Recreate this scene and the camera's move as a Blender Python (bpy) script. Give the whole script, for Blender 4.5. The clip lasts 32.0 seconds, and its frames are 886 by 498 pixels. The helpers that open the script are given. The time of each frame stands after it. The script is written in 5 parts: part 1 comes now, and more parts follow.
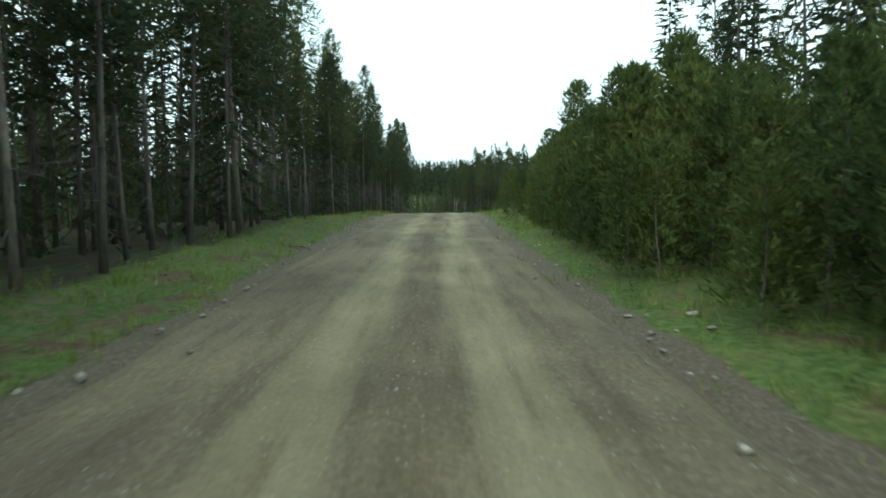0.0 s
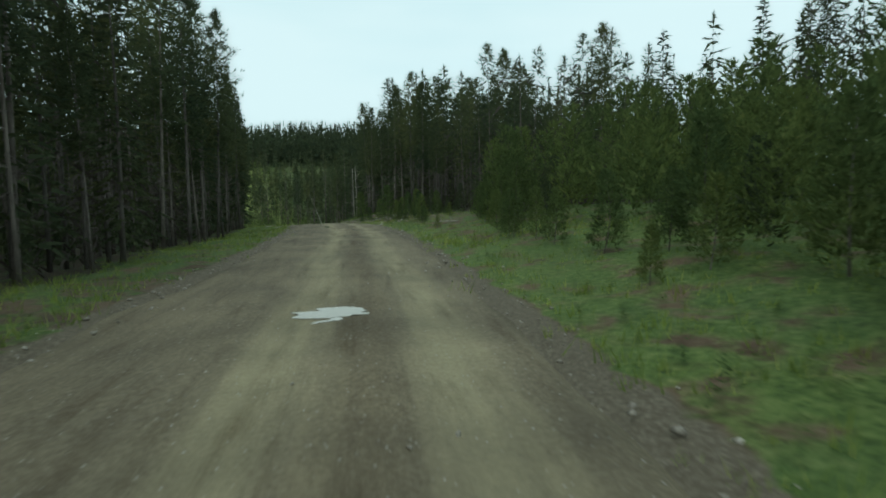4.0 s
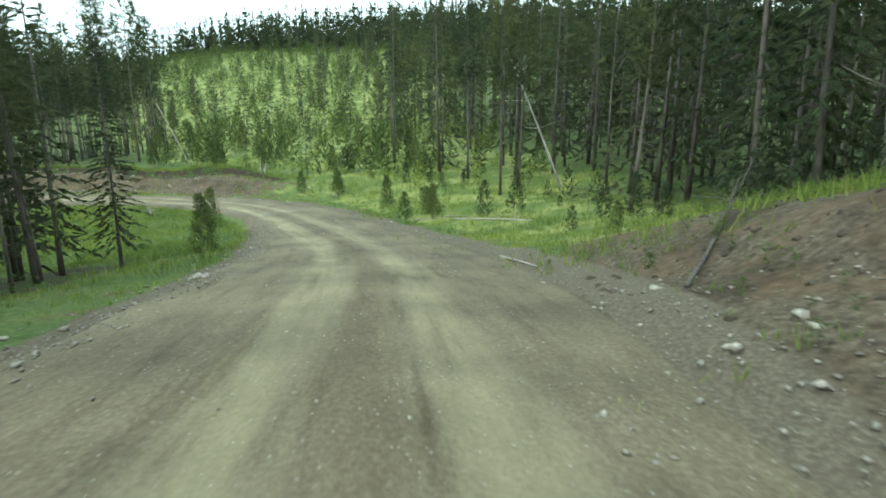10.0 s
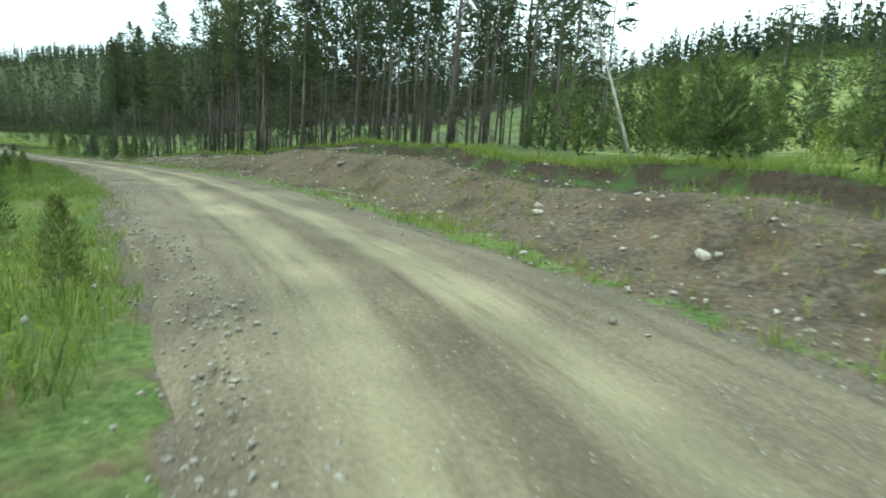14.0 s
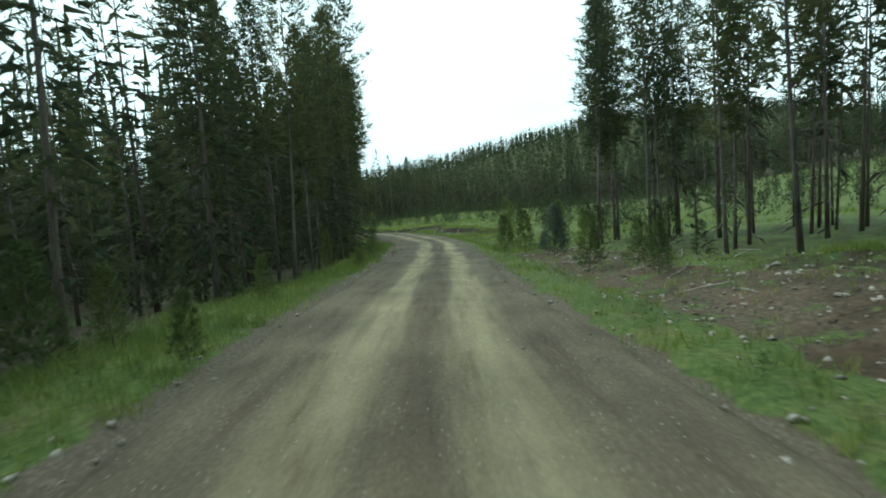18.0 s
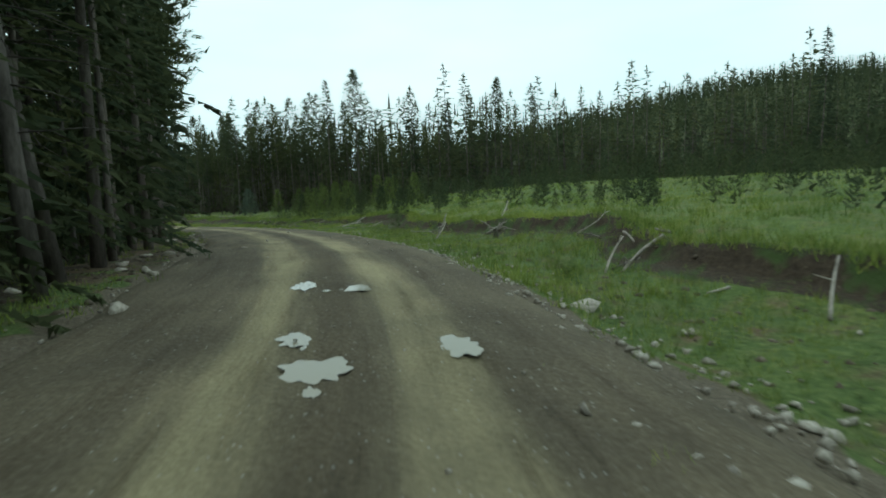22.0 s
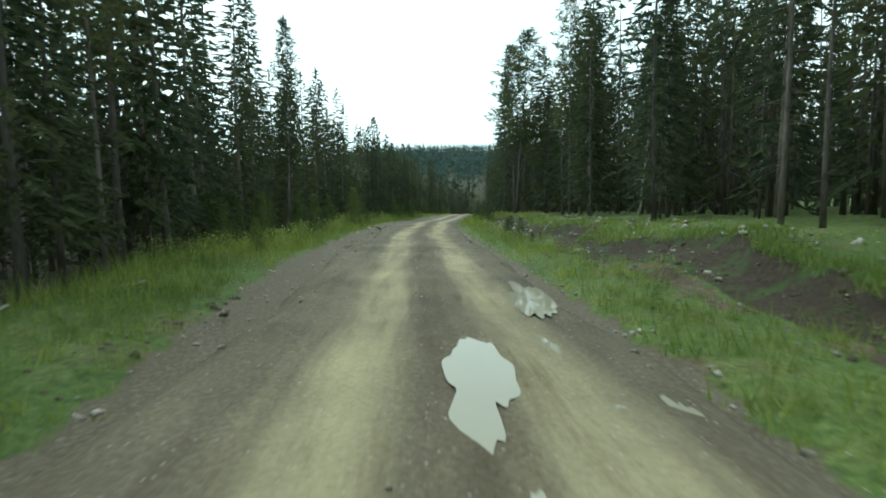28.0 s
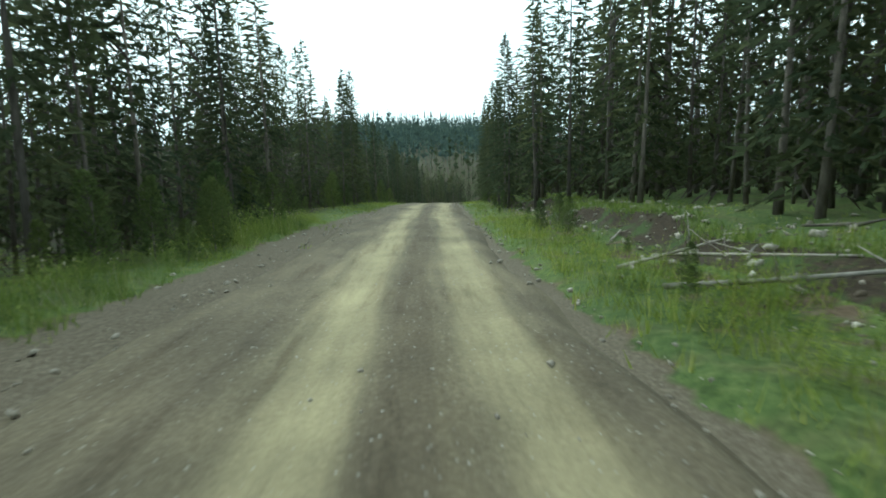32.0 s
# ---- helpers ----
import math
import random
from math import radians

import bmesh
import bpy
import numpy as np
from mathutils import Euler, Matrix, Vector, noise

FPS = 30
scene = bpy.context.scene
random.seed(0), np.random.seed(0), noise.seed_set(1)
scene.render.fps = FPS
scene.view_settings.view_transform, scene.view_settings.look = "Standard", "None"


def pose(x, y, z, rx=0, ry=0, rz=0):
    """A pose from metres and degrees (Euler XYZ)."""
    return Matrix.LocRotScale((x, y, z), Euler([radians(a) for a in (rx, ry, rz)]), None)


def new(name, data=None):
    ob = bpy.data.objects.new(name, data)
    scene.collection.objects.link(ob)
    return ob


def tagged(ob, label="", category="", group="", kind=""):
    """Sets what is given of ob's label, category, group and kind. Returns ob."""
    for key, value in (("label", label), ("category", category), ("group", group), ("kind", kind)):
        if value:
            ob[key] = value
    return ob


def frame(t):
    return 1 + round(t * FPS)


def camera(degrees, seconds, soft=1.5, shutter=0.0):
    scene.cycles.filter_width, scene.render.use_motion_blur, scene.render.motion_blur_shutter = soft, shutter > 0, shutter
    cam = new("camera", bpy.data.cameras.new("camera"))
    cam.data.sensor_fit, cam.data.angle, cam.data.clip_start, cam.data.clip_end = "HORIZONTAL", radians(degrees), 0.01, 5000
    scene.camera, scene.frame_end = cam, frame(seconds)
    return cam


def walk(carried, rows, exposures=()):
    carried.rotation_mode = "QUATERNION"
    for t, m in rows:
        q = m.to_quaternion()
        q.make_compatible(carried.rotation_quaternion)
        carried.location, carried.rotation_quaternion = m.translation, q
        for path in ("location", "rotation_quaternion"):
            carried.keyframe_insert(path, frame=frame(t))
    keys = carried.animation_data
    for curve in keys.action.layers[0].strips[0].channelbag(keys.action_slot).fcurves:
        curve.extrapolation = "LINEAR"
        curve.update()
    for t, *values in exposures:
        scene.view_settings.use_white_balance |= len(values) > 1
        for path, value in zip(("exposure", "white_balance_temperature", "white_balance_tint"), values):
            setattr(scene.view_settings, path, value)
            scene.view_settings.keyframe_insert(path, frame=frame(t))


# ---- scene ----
cam = camera(74.0, 32.0, 1.75, 0.12)
PATH = [
    (0.0, pose(0.03, -0.06, 1.57, 87.34, 0.59, 0.27)),
    (0.5, pose(-0.28, 7.26, 1.97, 87.42, 1.66, -2.15)),
    (1.0, pose(-0.63, 14.42, 2.25, 87.53, 2.37, -3.69)),
    (1.5, pose(-0.49, 21.20, 2.70, 88.00, 1.49, -4.86)),
    (2.0, pose(-0.18, 27.71, 3.10, 87.92, 1.23, -5.41)),
    (2.5, pose(0.03, 33.76, 3.38, 87.34, 0.11, -6.27)),
    (3.0, pose(0.23, 39.71, 3.52, 86.43, -0.38, -7.70)),
    (3.5, pose(0.53, 45.82, 3.61, 85.12, 0.29, -9.04)),
    (4.0, pose(0.83, 52.26, 3.60, 84.40, 0.86, -9.53)),
    (4.5, pose(1.11, 59.03, 3.52, 83.94, 1.62, -9.42)),
    (5.0, pose(1.34, 66.12, 3.40, 83.64, 2.26, -8.68)),
    (5.5, pose(1.49, 73.52, 3.31, 83.40, 2.37, -7.26)),
    (6.0, pose(1.38, 81.06, 3.19, 82.95, 1.89, -4.71)),
    (6.5, pose(0.94, 88.18, 3.00, 82.21, 1.81, -2.07)),
    (7.0, pose(0.33, 95.06, 2.82, 82.00, 1.65, -0.42)),
    (7.5, pose(-0.37, 101.82, 2.52, 81.33, 1.38, 0.74)),
    (8.0, pose(-1.19, 108.29, 2.06, 80.66, 0.90, 2.14)),
    (8.5, pose(-2.04, 114.41, 1.50, 79.46, 0.44, 3.06)),
    (9.0, pose(-2.90, 120.28, 1.02, 78.36, 0.68, 4.22)),
    (9.5, pose(-3.71, 125.44, 0.51, 77.59, 0.58, 5.95)),
    (10.0, pose(-4.66, 130.36, -0.10, 76.59, 0.27, 7.41)),
    (10.5, pose(-5.68, 134.99, -0.72, 75.53, 2.07, 9.26)),
    (11.0, pose(-7.08, 139.72, -1.53, 74.45, 4.20, 11.44)),
    (11.5, pose(-8.74, 144.28, -2.31, 73.91, 4.60, 13.90)),
    (12.0, pose(-10.59, 148.59, -2.92, 74.31, 3.81, 17.12)),
    (12.5, pose(-13.04, 152.88, -3.50, 74.72, 1.84, 22.77)),
    (13.0, pose(-16.23, 156.94, -3.91, 76.85, -1.54, 31.50)),
    (13.5, pose(-19.70, 160.21, -4.22, 78.00, -4.19, 40.20)),
    (14.0, pose(-23.44, 162.87, -4.30, 78.80, -3.38, 49.60)),
    (14.5, pose(-26.94, 164.65, -4.28, 83.50, -3.01, 57.00)),
    (15.0, pose(-30.61, 166.21, -4.43, 84.90, -2.06, 62.60)),
    (15.5, pose(-34.34, 167.58, -4.63, 86.62, 0.23, 69.70)),
    (16.0, pose(-38.74, 168.76, -4.86, 86.51, 1.96, 76.02)),
    (16.5, pose(-43.79, 169.60, -5.07, 86.01, 3.34, 82.38)),
    (17.0, pose(-49.43, 170.05, -5.24, 85.42, 4.13, 87.63)),
    (17.5, pose(-55.60, 170.13, -5.41, 84.98, 4.22, 90.09)),
    (18.0, pose(-62.17, 169.94, -5.68, 84.63, 3.76, 90.90)),
    (18.5, pose(-68.96, 169.76, -6.06, 83.78, 2.85, 90.66)),
    (19.0, pose(-75.61, 169.68, -6.48, 83.11, 2.13, 90.28)),
    (19.5, pose(-82.37, 169.61, -6.87, 82.61, 1.54, 90.26)),
    (20.0, pose(-89.04, 169.50, -7.20, 82.22, 1.19, 90.31)),
    (20.5, pose(-95.62, 169.26, -7.43, 82.04, 1.78, 90.73)),
    (21.0, pose(-102.06, 168.88, -7.64, 81.96, 1.93, 92.49)),
    (21.5, pose(-108.05, 168.08, -7.79, 82.32, 2.45, 95.00)),
    (22.0, pose(-113.62, 166.68, -7.85, 82.53, 2.39, 100.09)),
    (22.5, pose(-118.84, 164.74, -7.88, 82.90, 2.39, 104.86)),
    (23.0, pose(-123.61, 162.48, -7.96, 83.22, 1.53, 108.46)),
    (23.5, pose(-128.47, 159.84, -8.21, 82.65, 1.51, 111.99)),
    (24.0, pose(-133.22, 157.02, -8.57, 82.66, 0.26, 115.67)),
    (24.5, pose(-137.93, 154.09, -8.85, 82.39, 0.15, 118.88)),
    (25.0, pose(-142.51, 150.70, -9.25, 81.95, -1.29, 121.98)),
    (25.5, pose(-147.18, 146.97, -9.56, 81.72, -1.39, 124.40)),
    (26.0, pose(-151.86, 143.03, -9.79, 81.79, -0.99, 127.56)),
    (26.5, pose(-156.29, 138.93, -10.13, 81.60, 0.49, 130.43)),
    (27.0, pose(-160.64, 134.64, -10.46, 81.79, 1.03, 132.50)),
    (27.5, pose(-164.98, 130.18, -10.74, 82.57, 0.96, 134.52)),
    (28.0, pose(-169.33, 125.56, -10.98, 83.36, 0.68, 136.09)),
    (28.5, pose(-173.74, 120.73, -11.18, 83.55, 0.56, 136.76)),
    (29.0, pose(-178.19, 115.67, -11.39, 83.03, 0.85, 136.92)),
    (29.5, pose(-182.74, 110.57, -11.64, 82.62, 0.44, 137.25)),
    (30.0, pose(-187.38, 105.52, -11.99, 82.01, 0.53, 136.78)),
    (30.5, pose(-191.97, 100.62, -12.26, 82.07, 1.88, 135.56)),
    (31.0, pose(-196.57, 95.67, -12.51, 82.00, 1.10, 132.90)),
    (31.5, pose(-201.58, 90.96, -12.90, 81.90, 1.10, 131.10)),
    (32.0, pose(-206.92, 86.09, -13.43, 81.40, 1.20, 129.60)),
]
EXPOSURES = [(0, -.05), (1, -.15), (2, -.75), (3.5, -.85), (5.5, -.1), (7, .15), (9, .3), (10.5, .65), (12, .95), (13, .8), (14.5, .45), (15.5, .1), (17.5, -.1), (19, -.15), (21, -.33), (23, -.58), (24.5, -.5), (26, .1), (28.5, .05), (30.5, .1), (32, .15)]
walk(cam, PATH, [(t, stops, 5870 if 18 < t < 25 else 5780, -3) for t, stops in EXPOSURES])

# ---- world, sun ----
world = bpy.data.worlds.new("sky")
scene.world = world
world.use_nodes = True
wn, wl = world.node_tree.nodes, world.node_tree.links
SUN_UP, SUN_TURN = 48.0, 200.0
sky = wn.new("ShaderNodeTexSky")
sky.sky_type, sky.sun_disc = "NISHITA", False
sky.sun_elevation, sky.sun_rotation = radians(SUN_UP), radians(SUN_TURN)
sky.dust_density, sky.air_density = 4.0, 1.0
grey = wn.new("ShaderNodeHueSaturation")
grey.inputs["Saturation"].default_value, grey.inputs["Value"].default_value = 0.25, 0.10
cloud = wn.new("ShaderNodeTexNoise")
cloud.inputs["Scale"].default_value, cloud.inputs["Detail"].default_value = 1.6, 4.0
cloud_map = wn.new("ShaderNodeMapping")
cloud_map.inputs["Scale"].default_value = (1.0, 1.0, 4.0)
cloud_at = wn.new("ShaderNodeTexCoord")
deck = wn.new("ShaderNodeValToRGB")
deck.color_ramp.elements[0].position, deck.color_ramp.elements[0].color = 0.35, (0.78, 0.93, 0.93, 1)
deck.color_ramp.elements[1].position, deck.color_ramp.elements[1].color = 0.62, (0.90, 1.0, 0.98, 1)
blend = wn.new("ShaderNodeMix")
blend.data_type = "RGBA"
blend.inputs[0].default_value = 0.85
wl.new(cloud_at.outputs["Generated"], cloud_map.inputs["Vector"])
wl.new(cloud_map.outputs["Vector"], cloud.inputs["Vector"])
wl.new(cloud.outputs["Fac"], deck.inputs["Fac"])
wl.new(sky.outputs["Color"], grey.inputs["Color"])
wl.new(grey.outputs["Color"], blend.inputs[6])
wl.new(deck.outputs["Color"], blend.inputs[7])
wl.new(blend.outputs[2], wn["Background"].inputs["Color"])
wn["Background"].inputs["Strength"].default_value = 1.68

sun_data = bpy.data.lights.new("sun", "SUN")
sun_data.energy, sun_data.angle, sun_data.color = 1.2, radians(25), (0.98, 1.0, 0.92)
sun = new("sun", sun_data)
sun.rotation_euler = (radians(90 - SUN_UP), 0, radians(180 - SUN_TURN))

# ---- the plan ----
# Centre line of the gravel road: x, y, height, about every 17 m.
ROAD = [(0.9, -56.2, -3.57), (0.6, -38.9, -2.46), (0.3, -21.6, -1.35), (-0.1, -4.4, -0.25), (-0.7, 12.9, 0.78), (-0.8, 30.3, 1.88), (-0.2, 47.6, 2.16), (0.5, 64.8, 1.99), (0.6, 82.1, 1.73), (-0.7, 99.3, 1.18), (-3.0, 116.4, -0.07), (-6.2, 133.3, -1.93), (-11.5, 149.7, -4.47), (-22.4, 163.0, -5.66), (-38.8, 168.6, -6.30), (-56.0, 169.9, -6.93), (-73.3, 169.4, -7.72), (-90.5, 168.9, -8.60), (-107.7, 167.3, -9.20), (-123.9, 161.8, -9.49), (-138.8, 153.2, -10.33), (-152.3, 142.4, -11.23), (-164.6, 130.3, -12.13), (-176.4, 117.6, -12.71), (-187.8, 104.7, -13.45), (-199.8, 92.2, -14.20), (-212.5, 80.4, -15.13), (-225.6, 69.1, -15.73), (-239.0, 58.1, -16.55), (-252.6, 47.4, -17.9), (-266.6, 37.2, -19.7), (-281.3, 28.1, -21.5), (-296.7, 20.1, -23.2), (-312.7, 13.5, -24.8), (-329.2, 8.1, -26.2), (-346.0, 4.0, -27.4)]
ROAD_START, ROAD_STEP = -56.0, 17.3
# Height over the road at these distances from its middle, along the road.
AWAY = (0.0, 2.7, 4.3, 6.5, 10.0, 30.0)
RIGHT = {-40: (0, 0, .1, .3, .5, 1), 20: (0, 0, .15, .5, .8, 2.0), 40: (0, 0, .1, .4, .9, 2.2), 75: (0, 0, .15, .6, 1.0, 2.0),
         96: (0, -.05, .15, .45, .7, 1.3), 108: (0, -.1, .2, .65, .9, 1.6), 117: (0, -.1, .4, 1.1, 1.5, 2.3), 128: (0, -.1, .5, 1.4, 1.9, 2.6), 137: (0, -.1, .3, 1.3, 2.0, 2.8), 147: (0, -.1, -.1, 0, .4, 1.5),
         157: (0, -.1, -.15, .1, .5, 2), 166: (0, -.1, -.05, .5, 1.0, 2.5), 185: (0, -.1, .05, 1.0, 1.5, 2.2), 195: (0, -.1, .1, 1.3, 1.6, 2.0), 206: (0, -.1, -.05, .6, .9, 1.0),
         232: (0, -.1, -.4, -.2, .1, .6), 270: (0, -.1, -.5, -.45, .3, 1.2), 300: (0, -.1, -.4, -.2, .4, 2.0), 320: (0, -.1, -.1, .3, .6, 1.4),
         350: (0, -.1, -.1, .5, .7, .9), 430: (0, 0, 0, .4, .6, .8)}
LEFT = {-40: (0, 0, .1, .1, -.1, -.5), 20: (0, 0, .15, .1, -.2, -.8), 60: (0, 0, .05, -.1, -.4, -1), 82: (0, -.05, -.1, -.4, -.9, -1.6),
        112: (0, -.05, -.1, -.4, -.8, -1.6), 137: (0, -.05, -.1, -.3, -.6, -1.2), 162: (0, -.05, -.15, -.3, -.4, -.5), 190: (0, 0, -.1, -.4, -.7, -1.5),
        232: (0, 0, -.1, -.4, -.8, -1.6), 262: (0, 0, -.1, -.4, -.8, -1.6), 300: (0, 0, 0, -.3, -.9, -2), 350: (0, 0, .15, -.1, -.6, -1.6), 430: (0, 0, .1, -.1, -.6, -1.6)}
# Puddles: along, away, length, width.
PUDDLES = [(99.2, .4, .4, .35), (161.5, -.1, .5, .5), (60.0, .3, .6, 1.0), (87.3, -.55, 1.5, .34), (86.8, .9, .7, .36), (193.0, -1.65, .5, .42), (192.4, -2.1, .4, .25), (196.5, -1.9, .45, .25), (199.0, -1.9, .5, .25), (265.5, .5, .6, .52), (266.5, .3, .45, .35), (265.8, 1.7, .6, .35), (269.5, .3, .7, .3), (269.0, 1.0, .5, .4), (319.1, .4, 1.4, .95), (322.0, .2, .8, .4), (329.2, .0, 3.0, .95), (331.2, 1.5, 3.2, .95), (325.6, .6, 1.1, 1.2), (327.0, -.55, 1.2, .7), (335.2, .5, 2.4, .5), (338.6, 1.5, 2.6, .5)]
# Hills: x, y, height, the two spreads and the turn of the long axis.
HILLS = [(-40, 405, 35, 420, 245, 0), (-816, 451, 82, 620, 480, -27), (-1144, -918, 42, 1500, 900, 48), (220, 700, 45, 450, 350, 0)]


def spline(points, step):
    p = np.array(points, float)
    p = np.vstack([2 * p[0] - p[1], p, 2 * p[-1] - p[-2]])
    out = []
    for i in range(1, len(p) - 2):
        for u in np.arange(0, 1, step):
            a, b, c, d = p[i - 1], p[i], p[i + 1], p[i + 2]
            out.append(0.5 * (2 * b + (c - a) * u + (2 * a - 5 * b + 4 * c - d) * u * u + (3 * b - a - 3 * c + d) * u ** 3))
    return np.array(out)


LINE = spline(ROAD, 0.5 / ROAD_STEP)
LINE_S = ROAD_START + np.r_[0, np.cumsum(np.hypot(*np.diff(LINE[:, :2], axis=0).T))]
TANGENT = np.gradient(LINE[:, :2], axis=0)
TANGENT /= np.hypot(*TANGENT.T)[:, None]


def road_at(s):
    s = np.asarray(s, float)
    return (np.stack([np.interp(s, LINE_S, LINE[:, i]) for i in range(3)], -1),
            np.stack([np.interp(s, LINE_S, TANGENT[:, i]) for i in range(2)], -1))


def beside(s, d):
    """The place s metres along the road and d metres to its right."""
    p, t = road_at(s)
    return p[..., 0] + t[..., 1] * d, p[..., 1] - t[..., 0] * d


def nearest(x, y):
    """How far along the road, and how far to its right, a place lies."""
    x, y = np.atleast_1d(np.asarray(x, float)), np.atleast_1d(np.asarray(y, float))
    s, d = np.empty(len(x)), np.empty(len(x))
    for k in range(0, len(x), 4000):
        dx, dy = x[k:k + 4000, None] - LINE[None, :, 0], y[k:k + 4000, None] - LINE[None, :, 1]
        i = (dx * dx + dy * dy).argmin(1)
        j = np.arange(len(i))
        t = TANGENT[i]
        s[k:k + 4000] = LINE_S[i] + (dx[j, i] * t[:, 0] + dy[j, i] * t[:, 1]).clip(-0.5, 0.5)
        side = np.sign(dx[j, i] * t[:, 1] - dy[j, i] * t[:, 0])
        d[k:k + 4000] = side * np.hypot(dx[j, i], dy[j, i])
    return s, d


def smooth(a, b, v):
    u = ((v - a) / (b - a)).clip(0, 1)
    return u * u * (3 - 2 * u)


def profile(table, s, d):
    keys = np.array(sorted(table))
    rows = np.array([table[k] for k in sorted(table)], float)
    at = np.stack([np.interp(s, keys, rows[:, i]) for i in range(len(AWAY))], -1)
    out = at[:, -1].copy()
    for i in range(len(AWAY) - 1):
        a, b = AWAY[i], AWAY[i + 1]
        inside = (d >= a) & (d < b)
        u = ((d - a) / (b - a))[inside]
        u = 0.5 * u + 0.5 * u * u * (3 - 2 * u)
        out[inside] = at[inside, i] * (1 - u) + at[inside, i + 1] * u
    return out


def wave(x, y, size, seed=0.0):
    """Cheap smooth unevenness between -1 and 1."""
    a, b = x / size + seed * 1.7, y / size - seed * 0.9
    return (np.sin(a + 1.3 * np.sin(b * 0.7 + seed)) + np.sin(b * 1.13 + 1.7 * np.sin(a * 0.6 + 2 * seed)) + np.sin((a + b) * 0.77 + seed)) / 3


def ledge(x, y, s, d):
    """Distance from the broken edge of the bank on the right, at 8."""
    return d + 0.85 * wave(x, y, 1.7, 12) + ramp({298: 0, 304: .8, 312: 2.2, 430: 2.3}, s)


def height(x, y, sd=None):
    x, y = np.atleast_1d(np.asarray(x, float)), np.atleast_1d(np.asarray(y, float))
    s, d = nearest(x, y) if sd is None else sd
    zr = np.interp(s, LINE_S, LINE[:, 2])
    near = zr + np.where(d > 0, profile(RIGHT, s, abs(d)), profile(LEFT, s, abs(d)))
    rough = smooth(2.6, 5.0, abs(d))
    near = near + rough * (0.09 * wave(x, y, 0.9, 1) + 0.05 * wave(x, y, 0.33, 2) + 0.12 * wave(x, y, 3.1, 3))
    lip = (0.75 + 0.5 * wave(x, y, 2.6, 15)) * ramp({256: 0, 263: .45, 300: .45, 312: .38, 340: .4, 420: .35, 450: 0}, s) + ramp({98: 0, 104: .2, 132: .2, 140: 0}, s) + ramp({170: 0, 176: .42, 205: .42, 215: .15, 235: 0}, s)
    at = ledge(x, y, s, d) + 0.2 * wave(x, y, 0.5, 13)
    near = near + lip * (d > 0) * (smooth(7.5, 7.95, at) - smooth(6.0, 10.0, at))
    far = np.zeros(len(x))
    post = LINE[::16]
    for k in range(0, len(x), 4000):
        w = 1 / ((x[k:k + 4000, None] - post[None, :, 0]) ** 2 + (y[k:k + 4000, None] - post[None, :, 1]) ** 2 + 900) ** 1.5
        far[k:k + 4000] = (w * post[None, :, 2]).sum(1) / w.sum(1)
    for hx, hy, top, a, b, turn in HILLS:
        c, q = math.cos(radians(turn)), math.sin(radians(turn))
        u, v = (x - hx) * c + (y - hy) * q, -(x - hx) * q + (y - hy) * c
        far = far + top * smooth(0, 1, 1 - np.sqrt((u / a) ** 2 + (v / b) ** 2))
    far = far + 1.2 * wave(x, y, 23, 4) * smooth(40, 120, abs(d))
    w = smooth(18, 75, abs(d))
    return near * (1 - w) + far * w


# How far the wheel tracks lie from the road's middle.
TRACK = {0: .1, 35: .6, 52: .85, 62: .7, 80: .5, 93: .6, 120: .65, 140: .6, 154: .35, 166: .5, 176: .45, 186: .1, 200: .2, 211: -.1, 224: 0, 247: .4, 272: .75, 295: .5, 311: .4, 322: .6, 342: .1, 355: .1, 370: .35, 393: .45}


def ramp(keys, s):
    k = sorted(keys)
    return np.interp(s, k, [keys[i] for i in k])
# ---- end of the plan ----


# ---- materials ----
def material(name, rough=0.85):
    m = bpy.data.materials.new(name)
    m.use_nodes = True
    bsdf = m.node_tree.nodes["Principled BSDF"]
    bsdf.inputs["Roughness"].default_value = rough
    bsdf.inputs["Specular IOR Level"].default_value = 0.25
    return m, m.node_tree.nodes, m.node_tree.links, bsdf


def noise_node(n, l, scale, detail=4.0, vector=None, rough=0.55):
    t = n.new("ShaderNodeTexNoise")
    t.inputs["Scale"].default_value, t.inputs["Detail"].default_value, t.inputs["Roughness"].default_value = scale, detail, rough
    if vector is None:
        c = n.new("ShaderNodeNewGeometry")
        l.new(c.outputs["Position"], t.inputs["Vector"])
    else:
        l.new(vector, t.inputs["Vector"])
    return t.outputs["Fac"]


def ramp_node(n, l, fac, stops):
    r = n.new("ShaderNodeValToRGB")
    while len(r.color_ramp.elements) < len(stops):
        r.color_ramp.elements.new(0.5)
    for e, (p, c) in zip(r.color_ramp.elements, stops):
        e.position, e.color = p, (*c, 1)
    l.new(fac, r.inputs["Fac"])
    return r.outputs["Color"]


def mix_node(n, l, fac, a, b, how="MIX"):
    m = n.new("ShaderNodeMix")
    m.data_type, m.blend_type = "RGBA", how
    for sock, v in ((m.inputs[0], fac), (m.inputs[6], a), (m.inputs[7], b)):
        if isinstance(v, (int, float)):
            sock.default_value = v
        elif isinstance(v, tuple):
            sock.default_value = (*v, 1)
        else:
            l.new(v, sock)
    return m.outputs[2]


def sum_node(n, l, how, a, b):
    m = n.new("ShaderNodeMath")
    m.operation = how
    for sock, v in zip(m.inputs, (a, b)):
        if isinstance(v, (int, float)):
            sock.default_value = v
        else:
            l.new(v, sock)
    return m.outputs[0]


